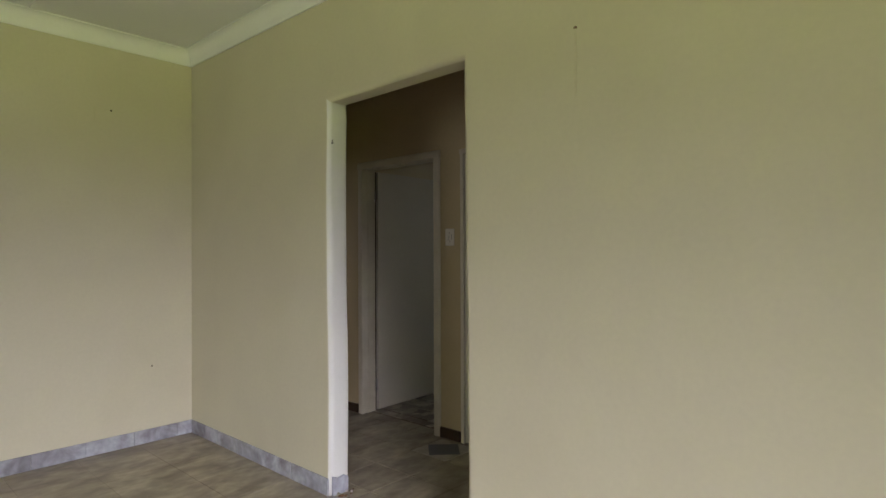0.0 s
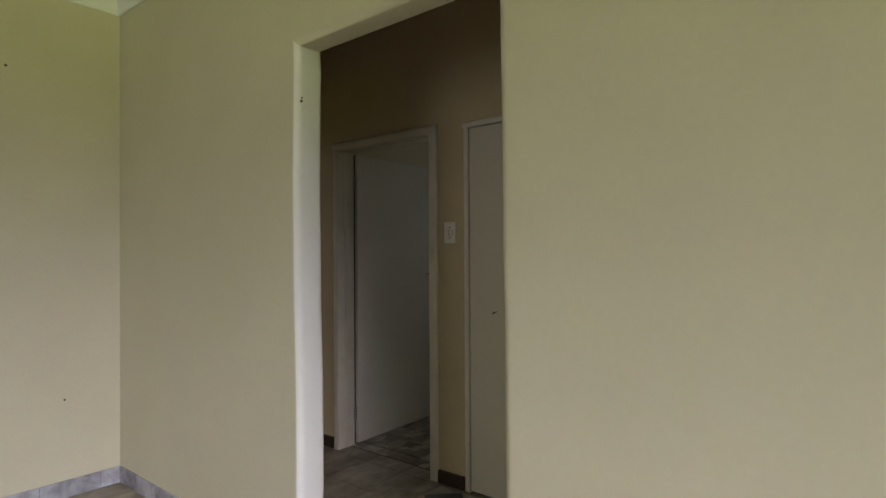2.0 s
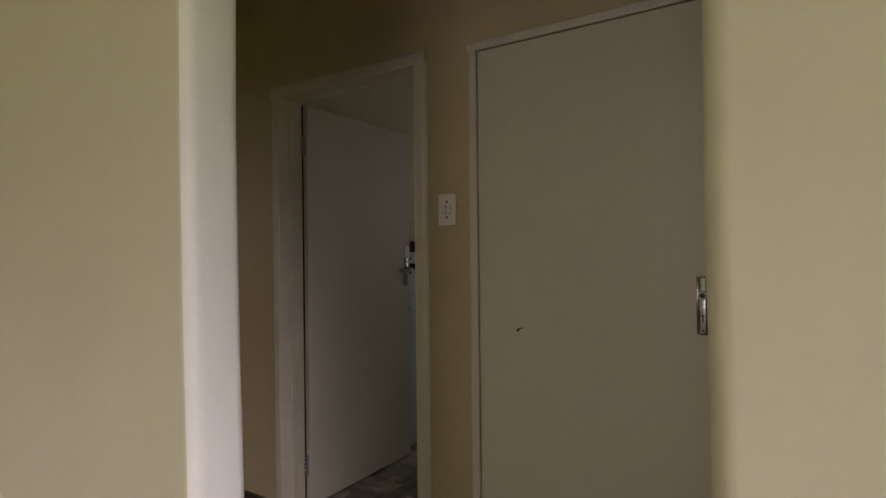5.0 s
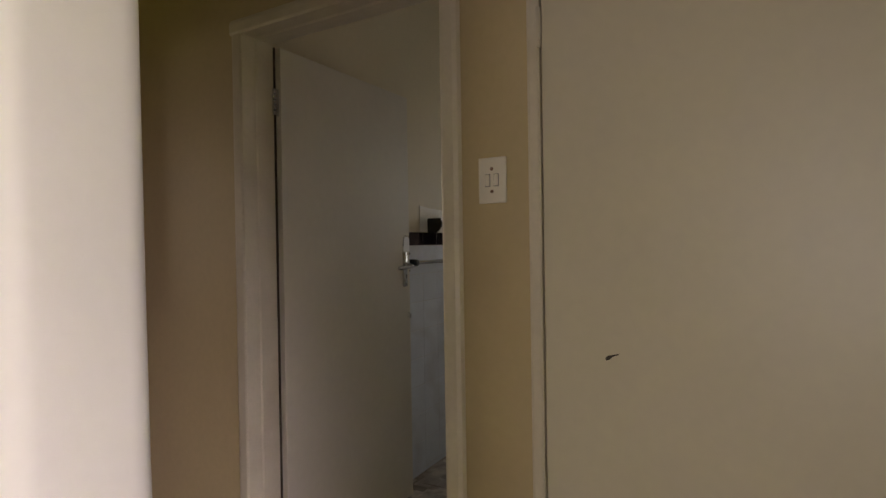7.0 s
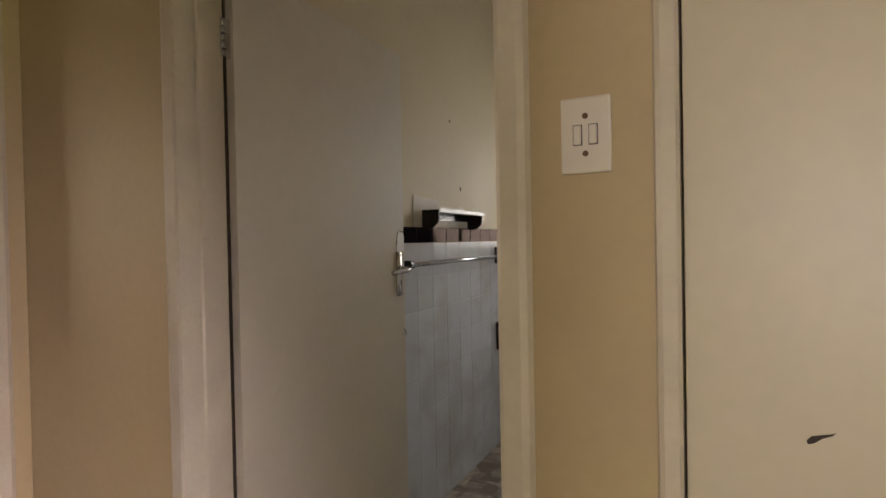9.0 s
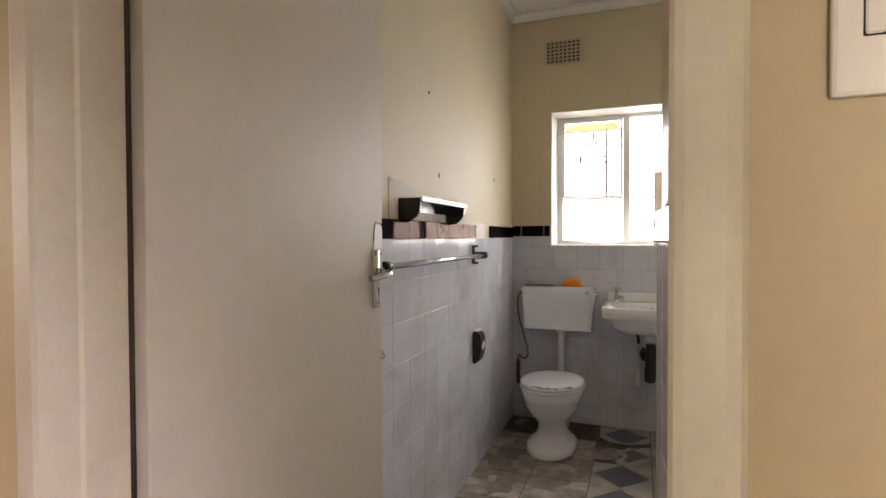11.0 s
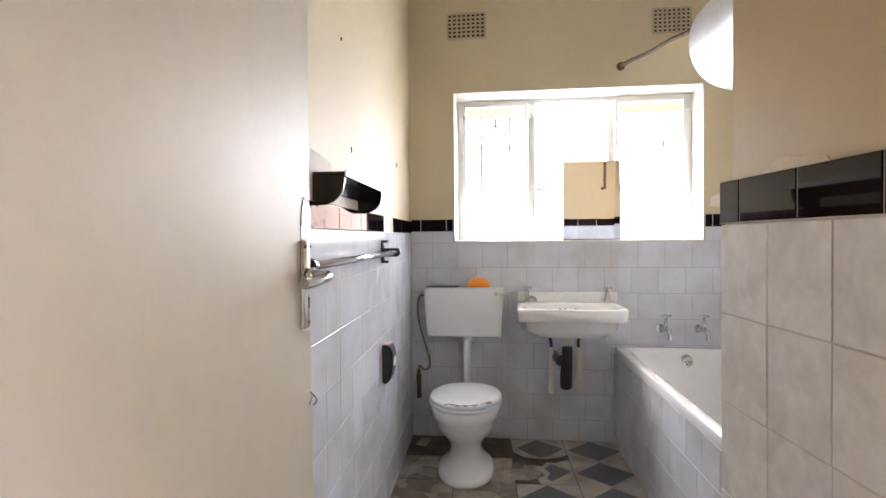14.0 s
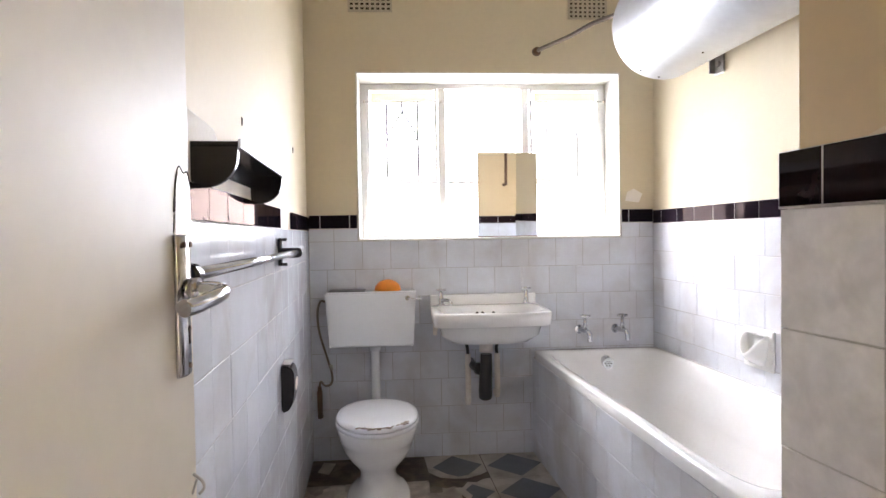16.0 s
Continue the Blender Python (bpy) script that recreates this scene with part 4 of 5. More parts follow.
plumbing = thing("basin_trap", "black plastic bottle trap below the basin", "trap")
bm = bmesh.new()
tube(bm, [(-0.430, 4.41, 0.690), (-0.430, 4.41, 0.632)], 0.036, 18)
part("waste_collar", bm, M_PIPE, plumbing, "cream waste fitting")
bm = bmesh.new()
tube(bm, [(-0.430, 4.41, 0.62), (-0.430, 4.41, 0.56), (-0.434, 4.412, 0.50), (-0.436, 4.415, 0.42), (-0.436, 4.415, 0.385), (-0.436, 4.415, 0.375)], [0.030, 0.031, 0.034, 0.036, 0.034, 0.020], 18)
part("bottle", bm, M_BLACKPIPE, plumbing)
bm = bmesh.new()
tube(bm, [(-0.434, 4.412, 0.535), (-0.468, 4.44, 0.535), (-0.487, 4.52, 0.535), (-0.487, 4.63, 0.535)], [0.022, 0.024, 0.022, 0.022], 14)
tube(bm, [(-0.452, 4.43, 0.535), (-0.474, 4.45, 0.535)], 0.032, 14)
part("outlet", bm, M_BLACKPIPE, plumbing)
for x, zb in ((-0.512, 0.318), (-0.350, 0.356)):
    g = thing("supply_pipe", "cream painted water pipe rising to the basin tap", "pipe", "pipes below the basin")
    part("pipe", tubed(curve([(x, 4.625, zb + 0.01), (x, 4.595, zb), (x, 4.555, zb + 0.005), (x, 4.545, zb + 0.03)], 5) + [Vector((x, 4.545, 0.595))], 0.0155, 12), M_PIPE, g)
    part("connector", tubed(curve([(x, 4.545, 0.59), (x - 0.003, 4.545, 0.63), (x + (-0.02 if x < -0.4 else 0.02), 4.56, 0.69), (x + (-0.03 if x < -0.4 else 0.03), 4.55, 0.74)], 4), 0.009, 8), M_BLACKPIPE, g, "dark flexible connector")

# bath along the right wall
BF = 2.74
bath = thing("bathtub", "white enamelled bath built in behind a tiled panel", "bathtub")
bm = bmesh.new()
cy, ly = (BACK_Y - 0.012 + BF) / 2, (BACK_Y - 0.012 - BF) / 2


def bath_ring(z, rx, ry, e, dy=0.0):
    return [(x + lean(y + cy) + (BATH0 + RIGHT0) / 2, y + cy + dy, z) for x, y, _ in oval(0, 0, 0, rx, ry, e, 64)]


hw = (RIGHT0 - BATH0) / 2
bridge(bm, [bath_ring(0.545, hw - 0.004, ly, 30), bath_ring(0.583, hw - 0.002, ly, 30), bath_ring(0.590, hw - 0.008, ly - 0.008, 24), bath_ring(0.590, hw - 0.046, ly - 0.056, 11.0), bath_ring(0.582, hw - 0.058, ly - 0.07, 9.0),
            bath_ring(0.53, hw - 0.080, ly - 0.10, 6.5), bath_ring(0.36, hw - 0.105, ly - 0.17, 4), bath_ring(0.24, hw - 0.14, ly - 0.24, 3.6), bath_ring(0.215, hw - 0.20, ly - 0.32, 3), bath_ring(0.21, 0.03, 0.1, 2)], False, True)
part("tub", bm, M_ENAMEL, bath)
bm = bmesh.new()
ox, oy = 0.262, 4.512
tube(bm, [(ox, oy + 0.03, 0.532), (ox, oy - 0.012, 0.527)], [0.033, 0.030], 20)
ov = part("overflow_plate", bm, M_CHROME, bath, "chrome overflow plate with holes")
for i in range(7):
    a = i * math.pi / 3
    r = 0.0 if i == 6 else 0.015
    part("hole", tubed([(ox + math.cos(a) * r, oy - 0.008, 0.527 + math.sin(a) * r), (ox + math.cos(a) * r, oy - 0.0135, 0.527 + math.sin(a) * r)], 0.0045, 8), M_GAP, ov)
core = part("panel_core", slab([(BATH0 + lean(y) + 0.012, y, 0) for y in (BF, BACK_Y - 0.011)] + [(BATH0 + lean(y) + 0.05, y, 0) for y in (BACK_Y - 0.011, BF)], 0.548, (0, 0, 1)), M_GROUT, bath)
part("end_panel", boxed((BATH0 + lean(BF) + 0.051, BF - 0.005, 0.0), (RIGHT0 + lean(BF) - 0.012, BF + 0.03, 0.548)), M_GROUT, bath)
for x in (0.138, 0.352):
    g = thing("bath_tap", "worn chrome bath tap with a cross handle", "tap", "bath taps on the tiled wall")
    bm = bmesh.new()
    tube(bm, [(x, 4.629, 0.70), (x, 4.622, 0.70)], 0.026, 16)
    tube(bm, curve([(x, 4.625, 0.70), (x + 0.012, 4.585, 0.70), (x + 0.022, 4.545, 0.70), (x + 0.028, 4.525, 0.685), (x + 0.029, 4.52, 0.645)], 5), [0.013] * 12 + [0.014] * 9, 12)
    part("body", bm, M_CHROME, g)
    bm = bmesh.new()
    tube(bm, [(x + 0.016, 4.565, 0.705), (x + 0.016, 4.565, 0.775)], [0.013, 0.008], 12)
    part("stem", bm, M_CHROME, g)
    bm = bmesh.new()
    tube(bm, [(x - 0.014, 4.56, 0.783), (x + 0.046, 4.57, 0.783)], 0.006, 8)
    tube(bm, [(x + 0.011, 4.595, 0.783), (x + 0.021, 4.535, 0.783)], 0.006, 8)
    tube(bm, [(x + 0.016, 4.565, 0.773), (x + 0.016, 4.565, 0.793)], 0.009, 10)
    part("cross_handle", bm, M_CHROME, g)

# soap dish on the right wall
def on_right(y, z):
    return pose(RIGHT0 + lean(y) - 0.010, y, z, 0, 0, -90 + skew)


soap = thing("soap_dish", "white ceramic soap dish on the bath wall", "soap dish", at=on_right(3.72, 0.752))
part("back_plate", boxed((-0.092, -0.014, -0.085), (0.092, 0.0, 0.085), 0.008, 3), M_PORC, soap)


def scoop(k, rx, ry, low, side, front, n=28):
    """Half-oval ring on the plate whose height falls from the sides to the front."""
    ring = []
    for q in range(n + 1):
        a = math.pi * q / n
        ring.append((math.cos(a) * rx, -0.0155 - math.sin(a) * ry, low + k * (front + (side - front) * abs(math.cos(a)) ** 1.6 - low)))
    return ring


bm = bmesh.new()
bridge(bm, [scoop(0, 0.045, 0.020, -0.062, 0, 0), scoop(0.35, 0.064, 0.045, -0.058, 0.060, -0.020), scoop(0.8, 0.072, 0.062, -0.050, 0.060, -0.020),
            scoop(1.0, 0.071, 0.064, -0.050, 0.064, -0.016), scoop(0.97, 0.064, 0.056, -0.046, 0.062, -0.018), scoop(0.4, 0.052, 0.042, -0.046, 0.05, -0.03), scoop(0, 0.030, 0.020, -0.046, 0, 0)])
part("dish", bm, M_PORC, soap)

# water heater hung on the right wall
GX, GZ, GR = 0.388, 2.218, 0.243
gey = thing("water_heater", "silvery horizontal electric water heater with scuffed casing", "water heater")
bm = bmesh.new()
gy0, gy1 = 2.78, 4.12
gc = lambda y: (GX + lean(y) - lean(4.1), y, GZ)
tube(bm, [gc(gy0 - 0.06), gc(gy0 - 0.045), gc(gy0), gc(gy0 + 0.02), gc(gy1 - 0.02), gc(gy1), gc(gy1 + 0.045), gc(gy1 + 0.06)], [0.06, 0.16, 0.232, GR, GR, 0.236, 0.16, 0.06], 56)
part("casing", bm, M_GEYSER, gey)
part("seam_ring", tubed([gc(gy0 + 0.056), gc(gy0 + 0.064)], GR + 0.0025, 56), M_GEYSER, gey, "raised seam of the casing")
for y, a in ((gy1 - 0.06, 215), (gy1 - 0.06, 240), (gy1 - 0.06, 262), (gy1 - 0.42, 262), (gy1 - 0.42, 205)):
    c = gc(y)
    d = (math.cos(radians(a)), math.sin(radians(a)))
    part("screw", tubed([(c[0] + d[0] * (GR - 0.002), y, GZ + d[1] * (GR - 0.002)), (c[0] + d[0] * (GR + 0.003), y, GZ + d[1] * (GR + 0.003))], 0.005, 8), M_GAP, gey)
for y, a0, a1 in ((3.52, 165, 222), (3.44, 168, 218), (3.37, 172, 205), (3.72, 205, 215)):
    pts = []
    for i in range(9):
        a = radians(a0 + (a1 - a0) * i / 8)
        yy = y - 0.05 * math.sin(math.pi * i / 8)
        c = gc(yy)
        pts.append((c[0] + math.cos(a) * (GR + 0.0005), yy, GZ + math.sin(a) * (GR + 0.0005)))
    part("scuff", tubed(pts, 0.0022, 6), M_STEEL, gey, "curved scuff mark")
for y in (4.00, 3.0):
    bm = bmesh.new()
    x = RIGHT0 + lean(y)
    box(bm, (x - 0.010, y - 0.036, 1.975), (x - 0.002, y + 0.036, 2.07), 0.002)
    box(bm, (x - 0.040, y + 0.028, 1.985), (x - 0.011, y + 0.036, 2.07), 0.002)
    tube(bm, [(x - 0.011, y - 0.004, 2.02), (x - 0.024, y - 0.004, 2.02)], 0.013, 6)
    part("wall_bracket", bm, M_STEEL, gey, "dull steel wall bracket with a bolt")
    part("support_arm", boxed((x - 0.060, y - 0.03, 2.20), (x - 0.002, y + 0.03, 2.21), 0.002), M_STEEL, gey)
hp = thing("heater_pipe", "bent steel pipe from the wall to the water heater", "pipe")
part("pipe", tubed(curve([(-0.088, 4.635, 2.275), (-0.06, 4.57, 2.280), (0.045, 4.47, 2.302), (0.14, 4.37, 2.335), (0.245, 4.27, 2.352), (0.33, 4.17, 2.37), (0.36, 4.10, 2.375)], 6), 0.0115, 10), M_HOSE, hp)
bm = bmesh.new()
tube(bm, [(-0.088, 4.639, 2.275), (-0.086, 4.615, 2.277)], [0.026, 0.020], 12)
part("wall_flange", bm, M_RUST, hp, "rusty flange")

# air bricks above the window
for x0, x1, z0, z1 in ((-1.133, -0.901, 2.491, 2.640), (0.099, 0.312, 2.462, 2.602)):
    g = thing("air_brick", "painted air brick with rows of square holes", "air vent", "air bricks above the window")
    # near-black sheet paints the shade inside the air brick's holes
    part("backing", boxed((x0 + 0.002, 4.634, z0 + 0.002), (x1 - 0.002, 4.6385, z1 - 0.002)), M_GAP, g, "dark sheet standing for the shade in the holes")
    nx, nz = 8, 6
    for i in range(nx + 1):
        x = x0 + (x1 - x0) * i / nx
        part("upright", boxed((x - 0.0055, 4.624, z0 - 0.005), (x + 0.0055, 4.633, z1 + 0.005)), M_VENT, g)
    for j in range(nz + 1):
        z = z0 + (z1 - z0) * j / nz
        part("crossbar", boxed((x0 - 0.004, 4.6245, z - 0.005), (x1 + 0.004, 4.6325, z + 0.005)), M_VENT, g)

# mirror standing on the sill
mir = thing("mirror", "frameless rectangular mirror standing on the window sill", "mirror", at=pose(-0.428, 4.690, WB + 0.0125, 1.0, 0, 4.4))
part("glass", boxed((0.0, 0.0, 0.0), (0.352, 0.004, 0.485), 0.0008, 1), M_MIRROR, mir)
part("backing", boxed((0.002, 0.0045, 0.001), (0.350, 0.010, 0.484)), M_DARKBROWN, mir, "dark backing board")
part("hook", tubed([(0.130, 0.008, 0.483), (0.132, 0.008, 0.510)], 0.002, 6), M_STEEL, mir)
part("bottom_channel", boxed((0.0, -0.0025, 0.0), (0.352, -0.0005, 0.006)), M_RUST, mir, "stained bottom edge")

# left wall: shelf, towel rail, dispenser
def on_left(y, z, out=0.0):
    return pose(LEFT0 + lean(y) + out, y, z, 0, 0, 90 + skew)


shelf = thing("wall_shelf", "dark brown plastic bathroom shelf with rounded brackets", "shelf", at=on_left(2.585, 1.336))
part("top", boxed((0.0, -0.094, 0.094), (0.575, -0.001, 0.104), 0.003, 2), M_PLASTIC, shelf)
part("rim", boxed((-0.004, -0.101, 0.090), (0.579, -0.0945, 0.108), 0.002, 2), M_SEAT, shelf, "thin white front edge")
for x in (0.0, 0.561):
    bm = bmesh.new()
    pr = [(-0.001, 0.0935), (-0.092, 0.0935)] + [(-0.022 - 0.070 * math.cos(radians(a)), 0.074 - 0.062 * math.sin(radians(a))) for a in (0, 12, 24, 36, 48, 60, 72, 84, 90)] + [(-0.001, 0.012)]
    bridge(bm, [[(x, u, v) for u, v in pr], [(x + 0.014, u, v) for u, v in pr]], True, True, False)
    part("bracket", bm, M_PLASTIC, shelf)
part("back", boxed((0.015, -0.006, 0.058), (0.560, -0.001, 0.0935)), M_PLASTIC, shelf)

rail = thing("towel_rail", "chrome towel rail on dark plastic brackets", "towel rail", at=on_left(2.315, 1.192, 0.010))
part("bar", tubed([(-0.008, -0.066, 0.0), (1.275, -0.066, 0.0)], 0.0105, 14), M_CHROME, rail)
for x in (0.0, 1.262):
    bk = part("bracket_base", boxed((x - 0.013, -0.014, -0.048), (x + 0.013, 0.0, 0.055), 0.004, 2), M_PLASTIC, rail)
    for z in (-0.042, 0.049):
        part("end_tab", boxed((x - 0.012, -0.032, z - 0.006), (x + 0.012, -0.0145, z + 0.006), 0.003, 2), M_PLASTIC, bk)
    rim = [(-0.010, -0.019), (-0.010, 0.019)] + [(-0.068 - 0.019 * math.sin(radians(a)), 0.019 * math.cos(radians(a))) for a in range(0, 181, 20)]
    bm = bmesh.new()
    bridge(bm, [[(x + q, u * k if u < -0.05 else u, v * k) for u, v in rim] for q, k in ((-0.014, 0.93), (-0.011, 1.0), (0.013, 1.0), (0.016, 0.93))], True, True, False)
    part("bracket_arm", bm, M_PLASTIC, rail)

disp = thing("soap_dispenser", "black plastic wall dispenser with a pale label", "dispenser", at=on_left(3.565, 0.600, 0.010))
bm = bmesh.new()
pr = [(0.0, 0.0), (-0.018, 0.0), (-0.036, 0.018), (-0.047, 0.060), (-0.050, 0.110), (-0.047, 0.150), (-0.034, 0.170), (0.0, 0.176)]
bridge(bm, [[(0.0, u, v) for u, v in pr], [(0.100, u, v) for u, v in pr]], True, True, False)
bmesh.ops.bevel(bm, geom=list(bm.edges), offset=0.006, segments=2, affect='EDGES')
part("body", bm, M_PLASTIC, disp)
ring = [(0.050 + 0.030 * math.cos(radians(a)), 0.098 + 0.021 * math.sin(radians(a)) + 0.008 * math.cos(radians(a))) for a in range(0, 360, 30)]
bm = bmesh.new()
bridge(bm, [[(x, -0.0485, z) for x, z in ring], [(x, -0.0515, z) for x, z in ring]], True, True, False)
part("label", bm, M_SWITCH, disp, "pale label")
# thin grey plate paints the highlight along the dispenser's top
part("cover_lid", boxed((0.006, -0.036, 0.1765), (0.094, -0.002, 0.180), 0.0015, 1), M_STEEL, disp, "grey plate standing for the light on the top")

# brown shower pipe on the end wall of the alcove, caught in the mirror
sp = thing("shower_pipe", "rusty shower pipe stub with an elbow", "pipe")
part("pipe", tubed(curve([(0.60, 2.215, 2.75), (0.60, 2.215, 2.2), (0.60, 2.215, 1.72), (0.595, 2.225, 1.68), (0.56, 2.24, 1.67)], 5), 0.014, 10), M_RUST, sp)


# ---------------------------------------------------------------- holes, nails and marks
def nail(name, at, label, size=0.006, material=M_SCRATCH, parent=None):
    g = thing(name, label, "wall plug", at=at)
    part("plug", tubed([(0, 0.0, 0), (0, -0.003, 0)], [size, size * 0.6], 8), material, g)
    return g


nail("wall_plug", on_left(2.93, 1.92, 0.001), "dark empty screw hole in the plaster", 0.007)
nail("wall_plug", on_left(3.058, 1.572, 0.001) @ Matrix.Diagonal((0.7, 1, 2.3, 1)), "dark empty screw hole in the plaster", 0.006)
nail("wall_plug", on_left(4.10, 1.648, 0.001) @ Matrix.Diagonal((0.7, 1, 2.6, 1)), "dark empty screw hole in the plaster", 0.006)
nail("nail", pose(1.524, 0, 2.191), "rusty nail sticking out of the living room wall", 0.008, M_RUST)
nail("nail", pose(LR_L, -0.554, 2.327, 0, 0, 90), "dark nail hole in the living room wall", 0.007)
nail("nail", pose(LR_L, -0.288, 0.541, 0, 0, 90), "dark nail hole in the living room wall", 0.006)
nail("nail", pose(0.012, 0.012, 1.958, 0, 0, 45), "dark chip in the plaster edge of the opening", 0.006)
nail("nail", pose(0.012, 0.014, 1.972, 0, 0, 45), "dark chip in the plaster edge of the opening", 0.004)


def blob(name, at, pts, label, material=M_PATCH):
    """A thin ragged patch on a wall face, in local x and z."""
    bm = bmesh.new()
    bridge(bm, [[(x, -0.0005, z) for x, z in pts], [(x, -0.003, z) for x, z in pts]], False, True, False)
    ob = part(name, bm, material)
    ob.matrix_world = at
    return structure(ob, label, "plaster patch")


blob("trim_plaster_patch", on_left(2.50, 1.36, 0.0), [(0.0, 0.0), (0.68, 0.0), (0.66, 0.05), (0.62, 0.10), (0.56, 0.115), (0.50, 0.105), (0.30, 0.11), (0.26, 0.135), (0.10, 0.140), (0.0, 0.15)], "pale bare plaster patch above the tiles")
blob("trim_plaster_patch", on_left(3.62, 1.278, 0.0), [(0.03, 0.0), (0.26, 0.0), (0.255, 0.085), (0.15, 0.095), (0.03, 0.08)], "bare plaster where black tiles are missing")
blob("trim_plaster_patch", pose(stub_x(2.17), 2.17, 1.352, 0, 0, stub_turn), [(0.10, 0.0), (0.28, 0.0), (0.27, 0.010), (0.235, 0.016), (0.21, 0.014), (0.18, 0.022), (0.155, 0.020), (0.13, 0.010)], "pale filler edge above the black tiles", M_PALEPATCH)
blob("trim_plaster_patch", pose(0.40, BACK_Y, 1.43), [(0.02, 0.0), (0.10, -0.01), (0.12, 0.04), (0.07, 0.07), (0.03, 0.05)], "pale filler patch beside the window")

blob("trim_wall_smudge", pose(1.524, 0, 2.19), [(-0.004, 0.0), (0.004, 0.0), (0.008, -0.10), (0.004, -0.19), (0.006, -0.24), (-0.002, -0.26), (-0.006, -0.16), (-0.003, -0.08)], "faint drip mark below the nail", M_STAIN)
blob("trim_wall_smudge", pose(LR_L, -0.60, 2.33, 0, 0, 90), [(-0.06, 0.0), (0.03, 0.003), (0.03, -0.005), (-0.05, -0.008), (-0.052, -0.09), (-0.06, -0.10)], "faint outline left by a picture", M_STAIN)

# rubble and filler at the foot of the opening
rub = thing("broken_plaster", "broken mortar lumps at the foot of the opening", "rubble")
random.seed(9)
for i in range(16):
    s = random.uniform(0.005, 0.013)
    bm = bmesh.new()
    bmesh.ops.create_icosphere(bm, subdivisions=1, radius=s)
    for v in bm.verts:
        v.co *= random.uniform(0.7, 1.25)
        v.co.z = v.co.z * 0.7 + s * 0.55
    x, y = 0.018 + random.uniform(0, 0.05), 0.03 + random.uniform(0, 0.12)
    bmesh.ops.translate(bm, vec=(x, y, 0.001), verts=bm.verts)
    part("lump", bm, M_RUST if i % 3 else M_GROUT, rub)

# ---------------------------------------------------------------- pieces: wall tiles
TILES = {}


def tile_mesh(kind, w, h, t, material):
    key = (kind, round(w, 3), round(h, 3), t, material.name)
    if key not in TILES:
        bm = bmesh.new()
        c = 0.0011
        rings = [[(x, 0, z) for x, z in ((0, 0), (w, 0), (w, h), (0, h))], [(x, -t + c * 0.6, z) for x, z in ((0, 0), (w, 0), (w, h), (0, h))],
                 [(x, -t, z) for x, z in ((c, c), (w - c, c), (w - c, h - c), (c, h - c))]]
        bridge(bm, rings, False, True, False)
        bmesh.ops.recalc_face_normals(bm, faces=bm.faces)
        me = bpy.data.meshes.new(kind)
        bm.to_mesh(me)
        bm.free()
        me.materials.append(material)
        TILES[key] = me
    return TILES[key]


def tile_run(parent, origin, turn, length, z_top, z_bottom, w, h, kind="tile", material=M_TILE, t=0.009, start=0.0, bond=0.0, skip=None, gap=0.0022):
    """Rows of tiles from z_top down, along local x from origin, facing local -y."""
    base = pose(*origin, 0, 0, turn)
    row, z = 0, z_top
    if "black" in kind:
        gap = 0.0042
        bed = part("strip_bed", boxed((0, -t + 0.0018, z_bottom - origin[2] - 0.001), (length, -0.0005, z_top - origin[2] - 0.001)), M_GROUT2, parent, "pale grout behind the black tiles")
        bed.matrix_world = base
        if skip:
            bed.matrix_world = base @ Matrix.Diagonal((2.33 / length, 1, 1, 1))
    while z > z_bottom + 0.02:
        z2 = max(z - h, z_bottom)
        x = -((start + bond * (row % 2)) % w)
        while x < length - 0.008:
            a, b = max(x, 0.0), min(x + w, length)
            if b - a > 0.015 and not (skip and skip(a, b, z2)):
                ob = new(kind, tile_mesh(kind, b - a - gap, z - z2 - gap, t, material))
                ob.parent = parent
                jig = random.uniform(-0.0006, 0.0006)
                ob.matrix_world = base @ Matrix.Translation((a + gap / 2, jig, z2 - origin[2] + gap / 2)) @ Matrix.Rotation(random.uniform(-0.003, 0.003), 4, 'X') @ Matrix.Rotation(random.uniform(-0.003, 0.003), 4, 'Z')
            x += w
        row, z = row + 1, z2


def grout(parent, origin, turn, length, z0, z1, t=0.0068, material=M_GROUT):
    ob = part("grout_bed", boxed((0, -t, z0), (length, -0.0005, z1)), material, parent, "dirty grout between tiles")
    ob.matrix_world = pose(*origin, 0, 0, turn)


random.seed(11)
STRIP, TOP = 0.078, 1.282
lw_len = math.hypot(BACK_Y - BATH_Y - 0.003, lean(BATH_Y))
lo = (LEFT0 + lean(BATH_Y + 0.003), BATH_Y + 0.003, 0)
grout(left_wall, lo, 90 + skew, lw_len, 0, TOP, 0.0075, M_GROUT2)
tile_run(left_wall, lo, 90 + skew, lw_len, TOP, 0, 0.162, 0.157, start=0.07)
tile_run(left_wall, lo, 90 + skew, lw_len, TOP + STRIP, TOP + 0.001, 0.162, STRIP, "black_tile", M_BLACK, 0.011, start=0.07, skip=lambda a, b, z: 2.33 < a < 2.56)
bo = (LEFT0 + 0.010, BACK_Y, 0)
blen = RIGHT0 - LEFT0 - 0.02
grout(back_wall, (LEFT0, BACK_Y, 0), 0, WX0 - LEFT0, 0, 1.29)
grout(back_wall, (WX0, BACK_Y, 0), 0, WX1 - WX0, 0, WB)
grout(back_wall, (WX1, BACK_Y, 0), 0, RIGHT0 - WX1, 0, 1.29)
tile_run(back_wall, bo, 0, blen, WB, 0, 0.156, 0.156, start=0.02, bond=0.04)
tile_run(back_wall, (LEFT0 + 0.010, BACK_Y, 0), 0, WX0 - LEFT0 - 0.012, 1.292, WB, 0.156, 0.08, start=0.02)
